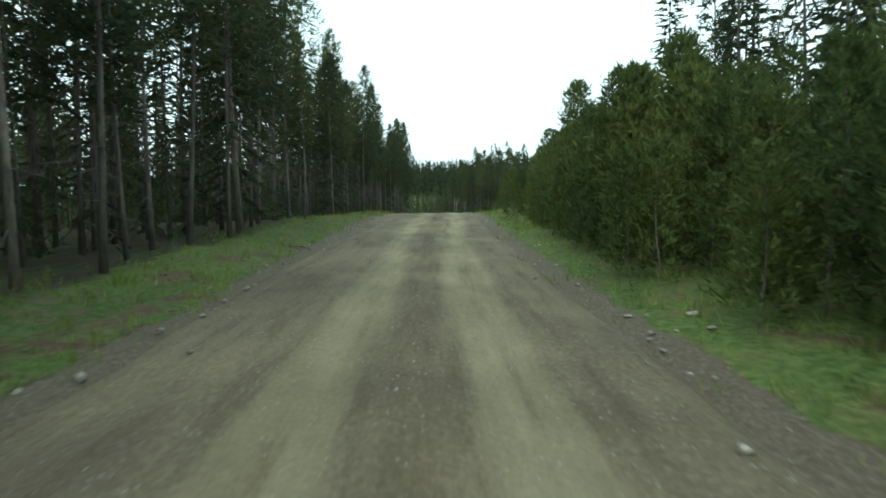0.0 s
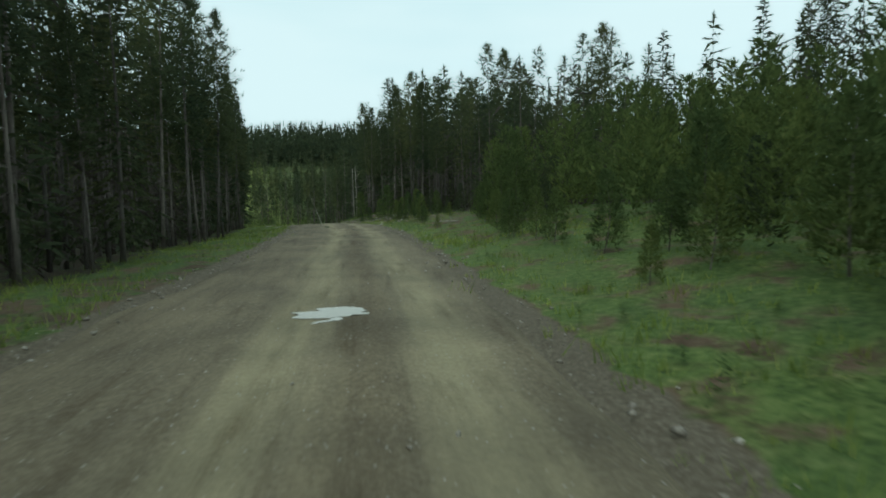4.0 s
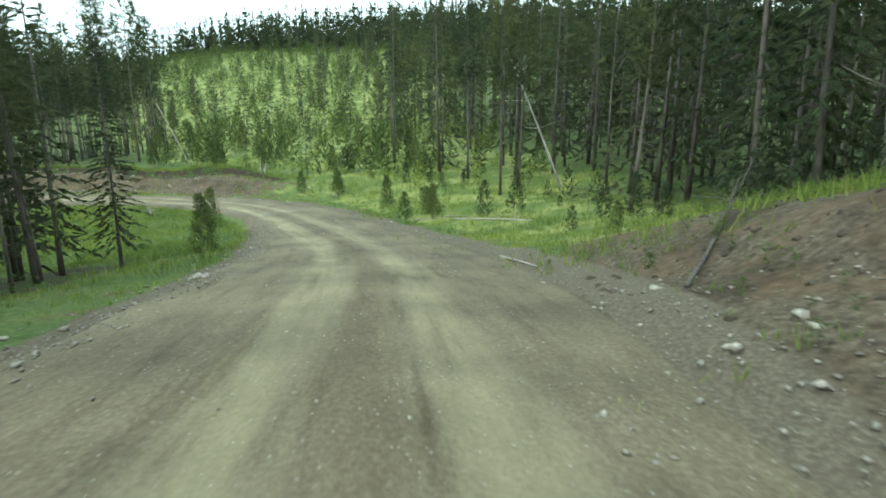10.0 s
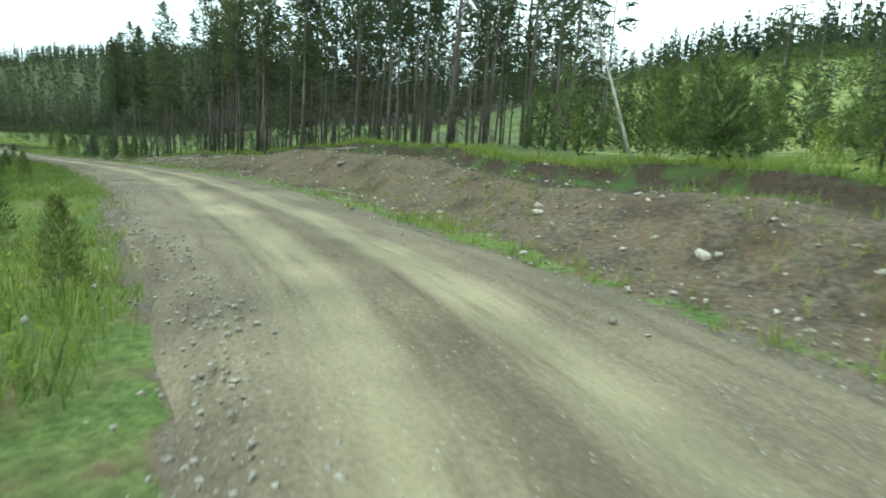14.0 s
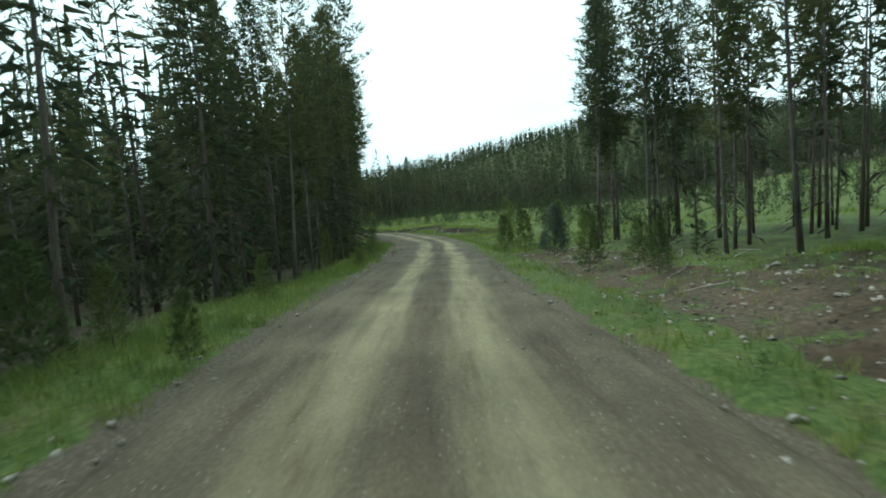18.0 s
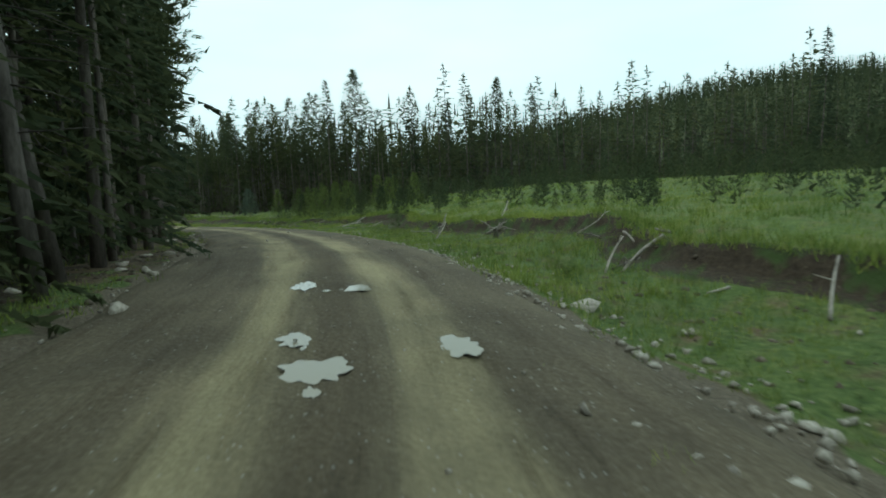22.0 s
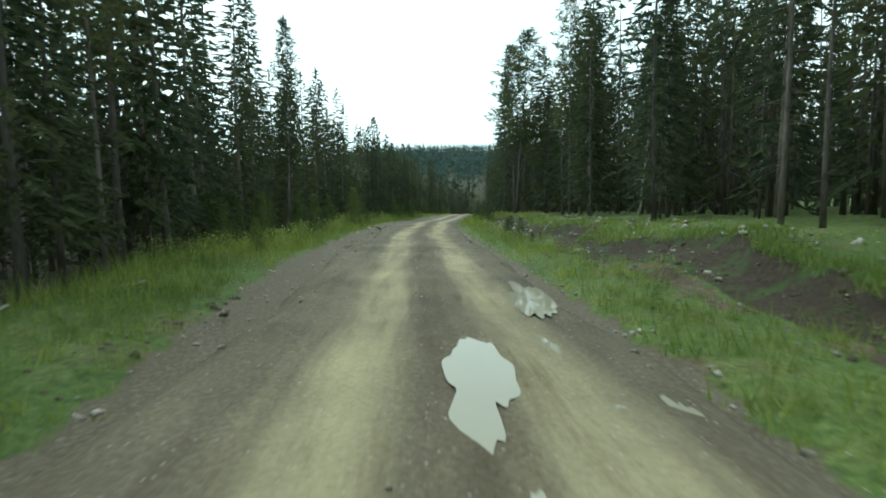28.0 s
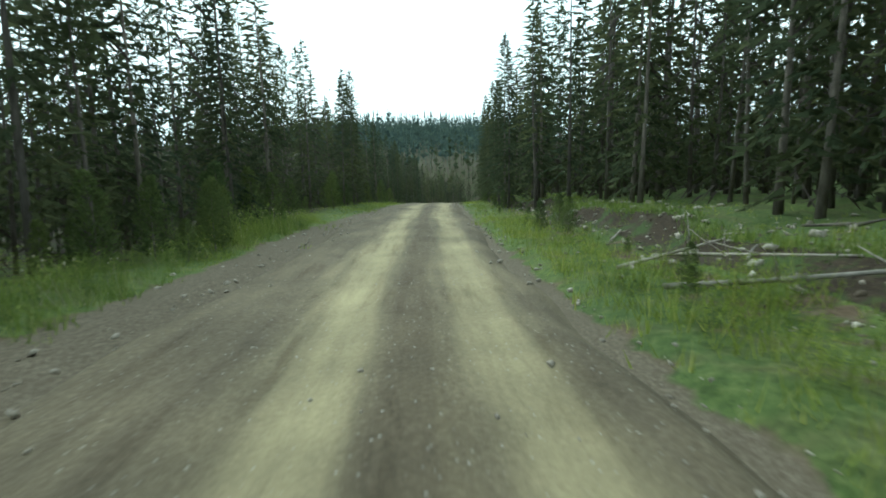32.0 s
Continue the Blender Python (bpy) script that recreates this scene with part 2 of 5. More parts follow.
def bump(n, l, bsdf, fac, strength=0.5, depth=0.02):
    b = n.new("ShaderNodeBump")
    b.inputs["Strength"].default_value, b.inputs["Distance"].default_value = strength, depth
    l.new(fac, b.inputs["Height"])
    l.new(b.outputs["Normal"], bsdf.inputs["Normal"])


def leaf_material(name, dark, light, odd=None):
    """Thin leaves: as much light goes through them as they throw back."""
    m, n, l, bsdf = material(name, 0.9)
    geo, info = n.new("ShaderNodeNewGeometry"), n.new("ShaderNodeObjectInfo")
    leaf = ramp_node(n, l, geo.outputs["Random Per Island"], [(0.0, dark), (0.75, light), (1.0, odd or light)])
    tree = ramp_node(n, l, info.outputs["Random"], [(0.0, (0.78, 0.82, 0.84)), (1.0, (1.2, 1.12, 0.98))])
    patch = ramp_node(n, l, noise_node(n, l, 0.35, 2.0), [(0.35, (0.8, 0.85, 0.9)), (0.65, (1.2, 1.15, 1.0))])
    c = mix_node(n, l, 1.0, mix_node(n, l, 1.0, leaf, tree, "MULTIPLY"), patch, "MULTIPLY")
    back, through_it, both = n.new("ShaderNodeBsdfDiffuse"), n.new("ShaderNodeBsdfTranslucent"), n.new("ShaderNodeMixShader")
    l.new(c, back.inputs["Color"])
    l.new(c, through_it.inputs["Color"])
    both.inputs[0].default_value = 0.5
    l.new(back.outputs[0], both.inputs[1])
    l.new(through_it.outputs[0], both.inputs[2])
    l.new(both.outputs[0], n["Material Output"].inputs["Surface"])
    n.remove(bsdf)
    return m


def bark_material(name, dark, light):
    m, n, l, bsdf = material(name, 0.9)
    geo = n.new("ShaderNodeNewGeometry")
    mp = n.new("ShaderNodeMapping")
    mp.inputs["Scale"].default_value = (1, 1, 0.25)
    l.new(geo.outputs["Position"], mp.inputs["Vector"])
    grain = noise_node(n, l, 14.0, 5.0, mp.outputs["Vector"], 0.7)
    broad = noise_node(n, l, 1.3, 3.0)
    info = n.new("ShaderNodeObjectInfo")
    tone = ramp_node(n, l, info.outputs["Random"], [(0.0, (0.7, 0.7, 0.7)), (1.0, (1.3, 1.25, 1.2))])
    c = ramp_node(n, l, sum_node(n, l, "ADD", sum_node(n, l, "MULTIPLY", grain, 0.6), sum_node(n, l, "MULTIPLY", broad, 0.4)), [(0.35, dark), (0.65, light)])
    l.new(mix_node(n, l, 1.0, c, tone, "MULTIPLY"), bsdf.inputs["Base Color"])
    bump(n, l, bsdf, grain, 0.6, 0.02)
    return m


def ground_material():
    m, n, l, bsdf = material("ground_cover", 0.95)
    at = n.new("ShaderNodeAttribute")
    at.attribute_name = "cover"
    sep = n.new("ShaderNodeSeparateColor")
    l.new(at.outputs["Color"], sep.inputs["Color"])
    fine, mid, big = noise_node(n, l, 9.0, 6.0, rough=0.7), noise_node(n, l, 1.4, 4.0), noise_node(n, l, 0.22, 3.0)
    grass = ramp_node(n, l, fine, [(0.3, (0.035, 0.058, 0.014)), (0.5, (0.085, 0.125, 0.032)), (0.72, (0.17, 0.20, 0.068))])
    dry = ramp_node(n, l, fine, [(0.3, (0.07, 0.065, 0.025)), (0.7, (0.20, 0.19, 0.08))])
    grass = mix_node(n, l, ramp_node(n, l, mid, [(0.46, (0, 0, 0)), (0.68, (0.75, 0.75, 0.75))]), grass, dry)
    grass = mix_node(n, l, 1.0, grass, ramp_node(n, l, big, [(0.3, (0.75, 0.8, 0.8)), (0.7, (1.2, 1.15, 1.0))]), "MULTIPLY")
    bright = ramp_node(n, l, fine, [(0.3, (0.060, 0.095, 0.022)), (0.7, (0.155, 0.190, 0.050))])
    bright = mix_node(n, l, ramp_node(n, l, noise_node(n, l, 0.5, 3.0), [(0.42, (0, 0, 0)), (0.6, (0.8, 0.8, 0.8))]), bright, (0.27, 0.28, 0.085))
    soil = ramp_node(n, l, fine, [(0.28, (0.030, 0.022, 0.014)), (0.5, (0.102, 0.079, 0.051)), (0.78, (0.235, 0.192, 0.138))])
    soil = mix_node(n, l, ramp_node(n, l, mid, [(0.45, (0, 0, 0)), (0.7, (0.7, 0.7, 0.7))]), soil, (0.140, 0.090, 0.050))
    soil = mix_node(n, l, ramp_node(n, l, noise_node(n, l, 0.6, 5.0), [(0.36, (0.85, 0.85, 0.85)), (0.52, (0, 0, 0))]), soil, mix_node(n, l, 1.0, soil, (0.5, 0.46, 0.42), "MULTIPLY"))
    litter = ramp_node(n, l, fine, [(0.3, (0.020, 0.014, 0.009)), (0.6, (0.058, 0.042, 0.026)), (0.8, (0.10, 0.08, 0.055))])
    litter = mix_node(n, l, ramp_node(n, l, mid, [(0.5, (0, 0, 0)), (0.62, (0.8, 0.8, 0.8))]), litter, (0.05, 0.085, 0.02))

    def edge(value, amount):
        ragged = sum_node(n, l, "ADD", value, sum_node(n, l, "MULTIPLY", sum_node(n, l, "SUBTRACT", mid, 0.5), amount))
        return ramp_node(n, l, ragged, [(0.42, (0, 0, 0)), (0.58, (1, 1, 1))])

    c = mix_node(n, l, edge(sep.outputs["Blue"], 0.7), grass, bright)
    c = mix_node(n, l, edge(sep.outputs["Green"], 0.9), c, litter)
    c = mix_node(n, l, edge(sep.outputs["Red"], 1.6), c, soil)
    stony = ramp_node(n, l, noise_node(n, l, 22.0, 6.0, rough=0.75), [(0.25, (0.060, 0.047, 0.030)), (0.5, (0.125, 0.102, 0.070)), (0.80, (0.28, 0.24, 0.175))])
    c = mix_node(n, l, edge(at.outputs["Alpha"], 1.0), c, stony)
    l.new(c, bsdf.inputs["Base Color"])
    bump(n, l, bsdf, fine, 0.9, 0.06)
    return m


def road_material():
    m, n, l, bsdf = material("gravel", 0.9)
    uv = n.new("ShaderNodeUVMap")
    uv.uv_map = "along"
    sep = n.new("ShaderNodeSeparateXYZ")
    l.new(uv.outputs["UV"], sep.inputs["Vector"])
    mp = n.new("ShaderNodeMapping")
    mp.inputs["Scale"].default_value = (2.6, 0.14, 1)
    l.new(uv.outputs["UV"], mp.inputs["Vector"])
    streak = noise_node(n, l, 1.0, 4.0, mp.outputs["Vector"])
    wander = noise_node(n, l, 0.09, 3.0)
    across = sum_node(n, l, "ADD", sep.outputs["X"], sum_node(n, l, "MULTIPLY", sum_node(n, l, "SUBTRACT", wander, 0.5), 0.6))
    track = sum_node(n, l, "ABSOLUTE", sum_node(n, l, "SUBTRACT", sum_node(n, l, "ABSOLUTE", across, 0.0), 0.76), 0.0)
    track = sum_node(n, l, "ADD", track, sum_node(n, l, "MULTIPLY", sum_node(n, l, "SUBTRACT", streak, 0.5), 0.8))
    worn = ramp_node(n, l, track, [(0.08, (1, 1, 1)), (0.25, (0.75, 0.75, 0.75)), (0.42, (0.2, 0.2, 0.2)), (0.62, (0, 0, 0))])
    fine, grit = noise_node(n, l, 22.0, 6.0, rough=0.75), n.new("ShaderNodeTexVoronoi")
    grit.inputs["Scale"].default_value = 17.0
    geo = n.new("ShaderNodeNewGeometry")
    l.new(geo.outputs["Position"], grit.inputs["Vector"])
    patch = noise_node(n, l, 0.5, 4.0)
    loose = ramp_node(n, l, fine, [(0.22, (0.085, 0.069, 0.045)), (0.5, (0.150, 0.125, 0.085)), (0.80, (0.265, 0.228, 0.165))])
    packed = ramp_node(n, l, fine, [(0.25, (0.178, 0.152, 0.097)), (0.7, (0.282, 0.248, 0.162))])
    damp = ramp_node(n, l, sum_node(n, l, "ABSOLUTE", across, 0.0), [(0.12, (0.88, 0.86, 0.83)), (0.42, (1, 1, 1))])
    later = ramp_node(n, l, sum_node(n, l, "MULTIPLY", sep.outputs["Y"], 0.002), [(0.38, (0, 0, 0)), (0.46, (1, 1, 1))])
    loose = mix_node(n, l, later, loose, mix_node(n, l, 1.0, loose, (0.80, 0.80, 0.80), "MULTIPLY"))
    packed = mix_node(n, l, later, packed, mix_node(n, l, 1.0, packed, (1.22, 1.22, 1.16), "MULTIPLY"))
    c = mix_node(n, l, worn, mix_node(n, l, 1.0, loose, damp, "MULTIPLY"), packed)
    c = mix_node(n, l, 1.0, c, ramp_node(n, l, patch, [(0.3, (0.70, 0.69, 0.67)), (0.7, (1.22, 1.2, 1.14))]), "MULTIPLY")
    mud = n.new("ShaderNodeMapping")
    mud.inputs["Scale"].default_value = (3.2, 0.33, 1)
    l.new(uv.outputs["UV"], mud.inputs["Vector"])
    smear = noise_node(n, l, 1.0, 5.0, mud.outputs["Vector"], 0.65)
    c = mix_node(n, l, 1.0, c, ramp_node(n, l, smear, [(0.30, (0.62, 0.58, 0.52)), (0.46, (0.95, 0.94, 0.92)), (0.70, (1.18, 1.17, 1.12))]), "MULTIPLY")
    pale = ramp_node(n, l, grit.outputs["Distance"], [(0.10, (1, 1, 1)), (0.24, (0, 0, 0))])
    pale = mix_node(n, l, 1.0, pale, ramp_node(n, l, grit.outputs["Color"], [(0.66, (0, 0, 0)), (0.8, (0.75, 0.75, 0.75))]), "MULTIPLY")
    c = mix_node(n, l, pale, c, (0.42, 0.40, 0.36))
    l.new(c, bsdf.inputs["Base Color"])
    bump(n, l, bsdf, sum_node(n, l, "ADD", fine, grit.outputs["Distance"]), 0.7, 0.02)
    return m


def stone_material(name, dark, light):
    m, n, l, bsdf = material(name, 0.85)
    fine = noise_node(n, l, 18.0, 5.0)
    info = n.new("ShaderNodeObjectInfo")
    geo = n.new("ShaderNodeNewGeometry")
    c = ramp_node(n, l, fine, [(0.3, dark), (0.7, light)])
    c = mix_node(n, l, 1.0, c, ramp_node(n, l, info.outputs["Random"], [(0, (0.75, 0.73, 0.7)), (1, (1.25, 1.23, 1.2))]), "MULTIPLY")
    c = mix_node(n, l, 1.0, c, ramp_node(n, l, geo.outputs["Random Per Island"], [(0, (0.75, 0.73, 0.7)), (1, (1.2, 1.2, 1.17))]), "MULTIPLY")
    l.new(c, bsdf.inputs["Base Color"])
    bump(n, l, bsdf, fine, 0.5, 0.03)
    return m


GROUND, GRAVEL = ground_material(), road_material()
PINE = leaf_material("pine_needles", (0.066, 0.080, 0.043), (0.094, 0.114, 0.058), (0.125, 0.138, 0.076))
SPRUCE = leaf_material("spruce_needles", (0.062, 0.078, 0.047), (0.088, 0.108, 0.062), (0.115, 0.132, 0.082))
# Needles of the far ridge, with the blue haze of distance in their colour.
RIDGE = leaf_material("hazed_ridge_needles", (0.062, 0.092, 0.088), (0.100, 0.145, 0.138), (0.12, 0.17, 0.155))
YOUNG = leaf_material("young_pine_needles", (0.078, 0.108, 0.042), (0.125, 0.165, 0.062), (0.17, 0.20, 0.08))
FRESH = leaf_material("fresh_growth", (0.125, 0.172, 0.032), (0.23, 0.285, 0.056), (0.36, 0.38, 0.085))
BLADE = leaf_material("grass_blades", (0.12, 0.168, 0.042), (0.225, 0.295, 0.078), (0.34, 0.36, 0.14))
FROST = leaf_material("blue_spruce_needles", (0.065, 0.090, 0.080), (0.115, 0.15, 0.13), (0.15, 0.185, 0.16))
BARK = bark_material("grey_bark", (0.055, 0.047, 0.040), (0.185, 0.165, 0.145))
# Dead wood darker than the grey bark: forest shade is in its colour.
TWIG = bark_material("shaded_dead_twigs", (0.035, 0.030, 0.026), (0.095, 0.082, 0.07))
DEAD = bark_material("bleached_wood", (0.16, 0.14, 0.12), (0.42, 0.39, 0.34))
STONE = stone_material("pale_stone", (0.20, 0.18, 0.15), (0.46, 0.43, 0.38))


# ---- builders ----
def mesh_of(name, verts, faces, *rest):
    """A mesh from arrays and its material last; vertex normals may stand before it."""
    mat = rest[-1]
    me = bpy.data.meshes.new(name)
    verts, faces = np.asarray(verts, np.float32), np.asarray(faces, np.int32)
    k = faces.shape[1]
    me.vertices.add(len(verts))
    me.vertices.foreach_set("co", verts.ravel())
    me.loops.add(faces.size)
    me.loops.foreach_set("vertex_index", faces.ravel())
    me.polygons.add(len(faces))
    me.polygons.foreach_set("loop_start", np.arange(0, faces.size, k, dtype=np.int32))
    me.polygons.foreach_set("loop_total", np.full(len(faces), k, np.int32))
    me.update(calc_edges=True)
    me.materials.append(mat)
    if len(rest) > 1:
        shade_smooth(me)
        me.normals_split_custom_set_from_vertices(np.asarray(rest[0], np.float32))
    return me


def shade_smooth(me):
    me.polygons.foreach_set("use_smooth", np.ones(len(me.polygons), bool))
    return me


def tube(points, radii, sides=6):
    """Triangles of a tapered round bar along points."""
    p, r = np.array(points, float), np.array(radii, float)
    verts, faces = [], []
    for i in range(len(p)):
        t = p[min(i + 1, len(p) - 1)] - p[max(i - 1, 0)]
        t /= np.linalg.norm(t) + 1e-9
        u = np.cross(t, (0.31, 0.95, 0.05) if abs(t[2]) > 0.7 else (0, 0, 1))
        u /= np.linalg.norm(u)
        v = np.cross(t, u)
        for k in range(sides):
            a = 2 * math.pi * k / sides
            verts.append(p[i] + r[i] * (math.cos(a) * u + math.sin(a) * v))
    for i in range(len(p) - 1):
        for k in range(sides):
            a, b = i * sides + k, i * sides + (k + 1) % sides
            faces += [(a, b, b + sides), (a, b + sides, a + sides)]
    for k in range(1, sides - 1):
        e = (len(p) - 1) * sides
        faces += [(e, e + k, e + k + 1), (0, k + 1, k)]
    return np.array(verts), np.array(faces)


def joined(pieces):
    verts, faces, n = [], [], 0
    for v, f in pieces:
        verts.append(v)
        faces.append(f + n)
        n += len(v)
    return np.vstack(verts), np.vstack(faces)


def soup(tris):
    """Loose triangles from an array of n x 3 x 3."""
    t = np.array(tris, float).reshape(-1, 3)
    return t, np.arange(len(t)).reshape(-1, 3)


def unit(v):
    return v / (np.linalg.norm(v, axis=-1, keepdims=True) + 1e-9)


def needles(rng, at, way, long, wide):
    """Slim triangles that start at places, point along ways and have a length and a width each."""
    way = unit(way)
    side = unit(np.cross(way, rng.normal(0, 1, at.shape)))
    side, tip = side * wide[:, None], at + way * long[:, None]
    return np.stack([at - side, at + side, tip], 1)


def crown_mesh(rng, tris, up=0.55, spread=0.3):
    """Triangles with soft normals that point out of the crown, each wound to face that way."""
    mid = tris.mean(1)
    out = mid * (1, 1, 0)
    out = unit(out / (np.linalg.norm(out, axis=1, keepdims=True) + 0.15) + (0, 0, up) + rng.normal(0, spread, mid.shape))
    face = np.cross(tris[:, 1] - tris[:, 0], tris[:, 2] - tris[:, 0])
    back = (face * out).sum(1) < 0
    tris[back] = tris[back][:, ::-1]
    v, f = soup(tris)
    return v, f, np.repeat(out, 3, 0)


def conifer(seed, kind, tall, detail):
    """Trunk and crown of one conifer, as arrays. kind: lodgepole, spruce, young."""
    rng = np.random.default_rng(seed)
    lean = rng.normal(0, 0.012 if kind != "lodgepole" else 0.02, 2)
    bow = rng.normal(0, 0.10, 2)

    def stem(z):
        z = np.asarray(z, float)
        u = z / tall
        return np.stack([lean[0] * z + bow[0] * np.sin(3.1 * u), lean[1] * z + bow[1] * np.sin(2.6 * u), z], -1)
    thick = {"lodgepole": 0.0057, "spruce": 0.0085, "young": 0.009}[kind] * tall
    steps = 7 if detail else 4
    hs = np.linspace(-0.35, tall * 0.985, steps)
    trunk = [tube([stem(h) for h in hs], [thick * (1.25 if i == 0 else 1) * (1 - 0.93 * max(h, 0) / tall) for i, h in enumerate(hs)], 7 if detail else 4)]
    low = {"lodgepole": rng.uniform(0.32, 0.52), "spruce": rng.uniform(0.04, 0.13), "young": 0.04}[kind] * tall
    wide = {"lodgepole": rng.uniform(0.085, 0.115), "spruce": rng.uniform(0.12, 0.155), "young": rng.uniform(0.22, 0.3)}[kind] * tall
    # Boughs round the stem, then twigs along every bough.
    boughs = {"spruce": (52, 84, 150), "lodgepole": (44, 78, 120), "young": (26, 56, 96, 130)}[kind][int(detail)]
    twigs = {"spruce": (10, 20, 36), "lodgepole": (11, 19, 30), "young": (7, 20, 28, 34)}[kind][int(detail)]
    u = (np.arange(boughs) + rng.uniform(0, 1, boughs)) / boughs
    z = low + (tall - low) * u ** 0.9
    a = np.arange(boughs) * 2.399 + rng.normal(0, 0.35, boughs)
    if kind == "spruce":
        reach = wide * (1.0 - u) ** 0.8 * rng.uniform(0.6, 1.2, boughs) + 0.16
        lift, droop = -0.25 + 0.8 * u, 0.22
    elif kind == "lodgepole":
        reach = wide * (np.minimum(1, 0.45 + 2.2 * u) * (1 - u ** 2.4) + 0.10) * rng.uniform(0.5, 1.25, boughs)
        lift, droop = rng.uniform(-0.15, 0.35, boughs) + 0.4 * u, -0.1
    else:
        reach = wide * (1 - u) ** 0.75 * rng.uniform(0.7, 1.15, boughs) + 0.03 * tall
        lift, droop = 0.35 + 0.5 * u, -0.05
    way = np.stack([np.cos(a), np.sin(a), lift], -1)
    v = rng.uniform(0.12, 1.0, (boughs, twigs)) ** (0.75 if kind == "spruce" else 0.6)
    at = stem(z)[:, None] + way[:, None] * (reach[:, None] * v)[..., None]
    at[..., 2] -= droop * reach[:, None] * v * v
    side = np.stack([-np.sin(a), np.cos(a), 0 * a], -1)[:, None] * rng.normal(0, 1, (boughs, twigs, 1))
    coarse = {0: 1.55, 1: 1.15, 2: 0.9, 3: 0.75}[int(detail)] * ((1.5, 1.05, 1.1, 1.2)[int(detail)] if kind == "young" else 1.0)
    if kind == "spruce":
        go = way[:, None] * 0.7 + side * 0.75 + np.array((0, 0, -0.35)) + rng.normal(0, 0.25, at.shape)
        long = (0.12 + 0.13 * reach[:, None] * (1.15 - v)) * rng.uniform(0.6, 1.3, v.shape) * coarse
        fat = long * 0.165 + 0.013 * coarse
    elif kind == "lodgepole":
        at = at + rng.normal(0, 0.09, at.shape)
        go = way[:, None] * 0.7 + side * 0.5 + np.array((0, 0, 0.35)) + rng.normal(0, 0.5, at.shape)
        long = 0.30 * rng.uniform(0.6, 1.25, v.shape) * (1.1 - 0.35 * u[:, None]) * coarse
        fat = long * 0.12
    else:
        at = at + rng.normal(0, 0.026 * tall, at.shape) * (1 - 0.6 * u[:, None, None])
        go = way[:, None] * 0.8 + side * 0.4 + np.array((0, 0, 0.5)) + rng.normal(0, 0.45, at.shape)
        long = (0.034 * tall + 0.05) * rng.uniform(0.6, 1.25, v.shape) * coarse * (1.15 - 0.4 * u[:, None])
        fat = long * 0.15
    tris = [needles(rng, at.reshape(-1, 3), go.reshape(-1, 3), long.ravel(), fat.ravel())]
    if kind != "young":
        # Shaded inner twigs that close the crown.
        k = {0: 40, 1: 110, 2: 220}[int(detail)]
        w, a = rng.uniform(0, 0.97, k) ** 1.1, rng.uniform(0, 6.28, k)
        r = (wide * (1 - w) ** 0.75 + 0.15) * rng.uniform(0.15, 0.6, k)
        p = stem(low + (tall - low) * w) + np.stack([r * np.cos(a), r * np.sin(a), -0.2 * r], -1)
        tris.append(needles(rng, p, np.stack([np.cos(a), np.sin(a), rng.uniform(-0.9, 0.3, k)], -1), np.full(k, 0.5) * coarse, np.full(k, 0.07) * coarse))
    k = 9
    top = stem(tall * np.linspace(0.94, 1.0, k))
    a = np.arange(k) * 2.4
    tris.append(needles(rng, top, np.stack([0.35 * np.cos(a), 0.35 * np.sin(a), np.ones(k)], -1), np.full(k, 0.035 * tall), np.full(k, 0.0045 * tall)))
    if kind == "lodgepole":
        for i in range(22 if detail else 6):
            h = low * rng.uniform(0.18, 1.05)
            b = rng.uniform(0, 6.28)
            w = np.array((math.cos(b), math.sin(b), rng.uniform(-0.5, 0.15)))
            p = stem(h)
            r = rng.uniform(0.3, 1.1)
            trunk.append(tube([p, p + w * r * 0.6, p + w * r + (0, 0, -0.12 * r)], [0.014, 0.009, 0.004], 3))
    return joined(trunk), crown_mesh(rng, np.concatenate(tris))


def far_conifer(seed, tall, bare=False, boughs=12):
    """A distant conifer: ragged drooping boughs on a thin trunk, bare below on a pine."""
    rng = np.random.default_rng(seed)
    bottom = rng.uniform(0.36, 0.5) if bare else rng.uniform(0.05, 0.16)
    wide = (rng.uniform(0.085, 0.11) if bare else rng.uniform(0.11, 0.145)) * tall
    v = (np.arange(boughs) + rng.uniform(0, 1, boughs)) / boughs
    a = np.arange(boughs) * 2.399 + rng.normal(0, 0.4, boughs)
    r = (wide * ((0.7 + v) * (1 - v ** 2.2) if bare else (1 - v) ** 0.8) + 0.12) * rng.uniform(0.7, 1.25, boughs)
    z = (bottom + (0.96 - bottom) * v) * tall
    way = np.stack([np.cos(a), np.sin(a), rng.uniform(-0.5, 0.1, boughs) + 0.3 * bare], -1)
    at = np.stack([0 * a, 0 * a, z], -1) - way * 0.25 * r[:, None]
    # Every bough is a kite of two slim triangles, wider the fewer there are.
    fat = r * min(0.62, 5.0 / boughs)
    tris = [needles(rng, at, way, 1.25 * r, fat), needles(rng, at + way * 0.5 * r[:, None], way + rng.normal(0, 0.5, at.shape), 0.7 * r, fat * 0.8)]
    tris.append(needles(rng, np.array([(0, 0, 0.86 * tall)] * 2), np.array([(0.02, 0, 1.0), (0, 0.03, 1.0)]), np.full(2, 0.15 * tall), np.full(2, 0.012 * tall)))
    tris.append(needles(rng, np.array([(0, 0, -0.5)] * 2), np.array([(0.01, 0, 1.0), (0, 0.01, 1.0)]), np.full(2, 0.8 * tall), np.full(2, 0.008 * tall)))
    return crown_mesh(rng, np.concatenate(tris))


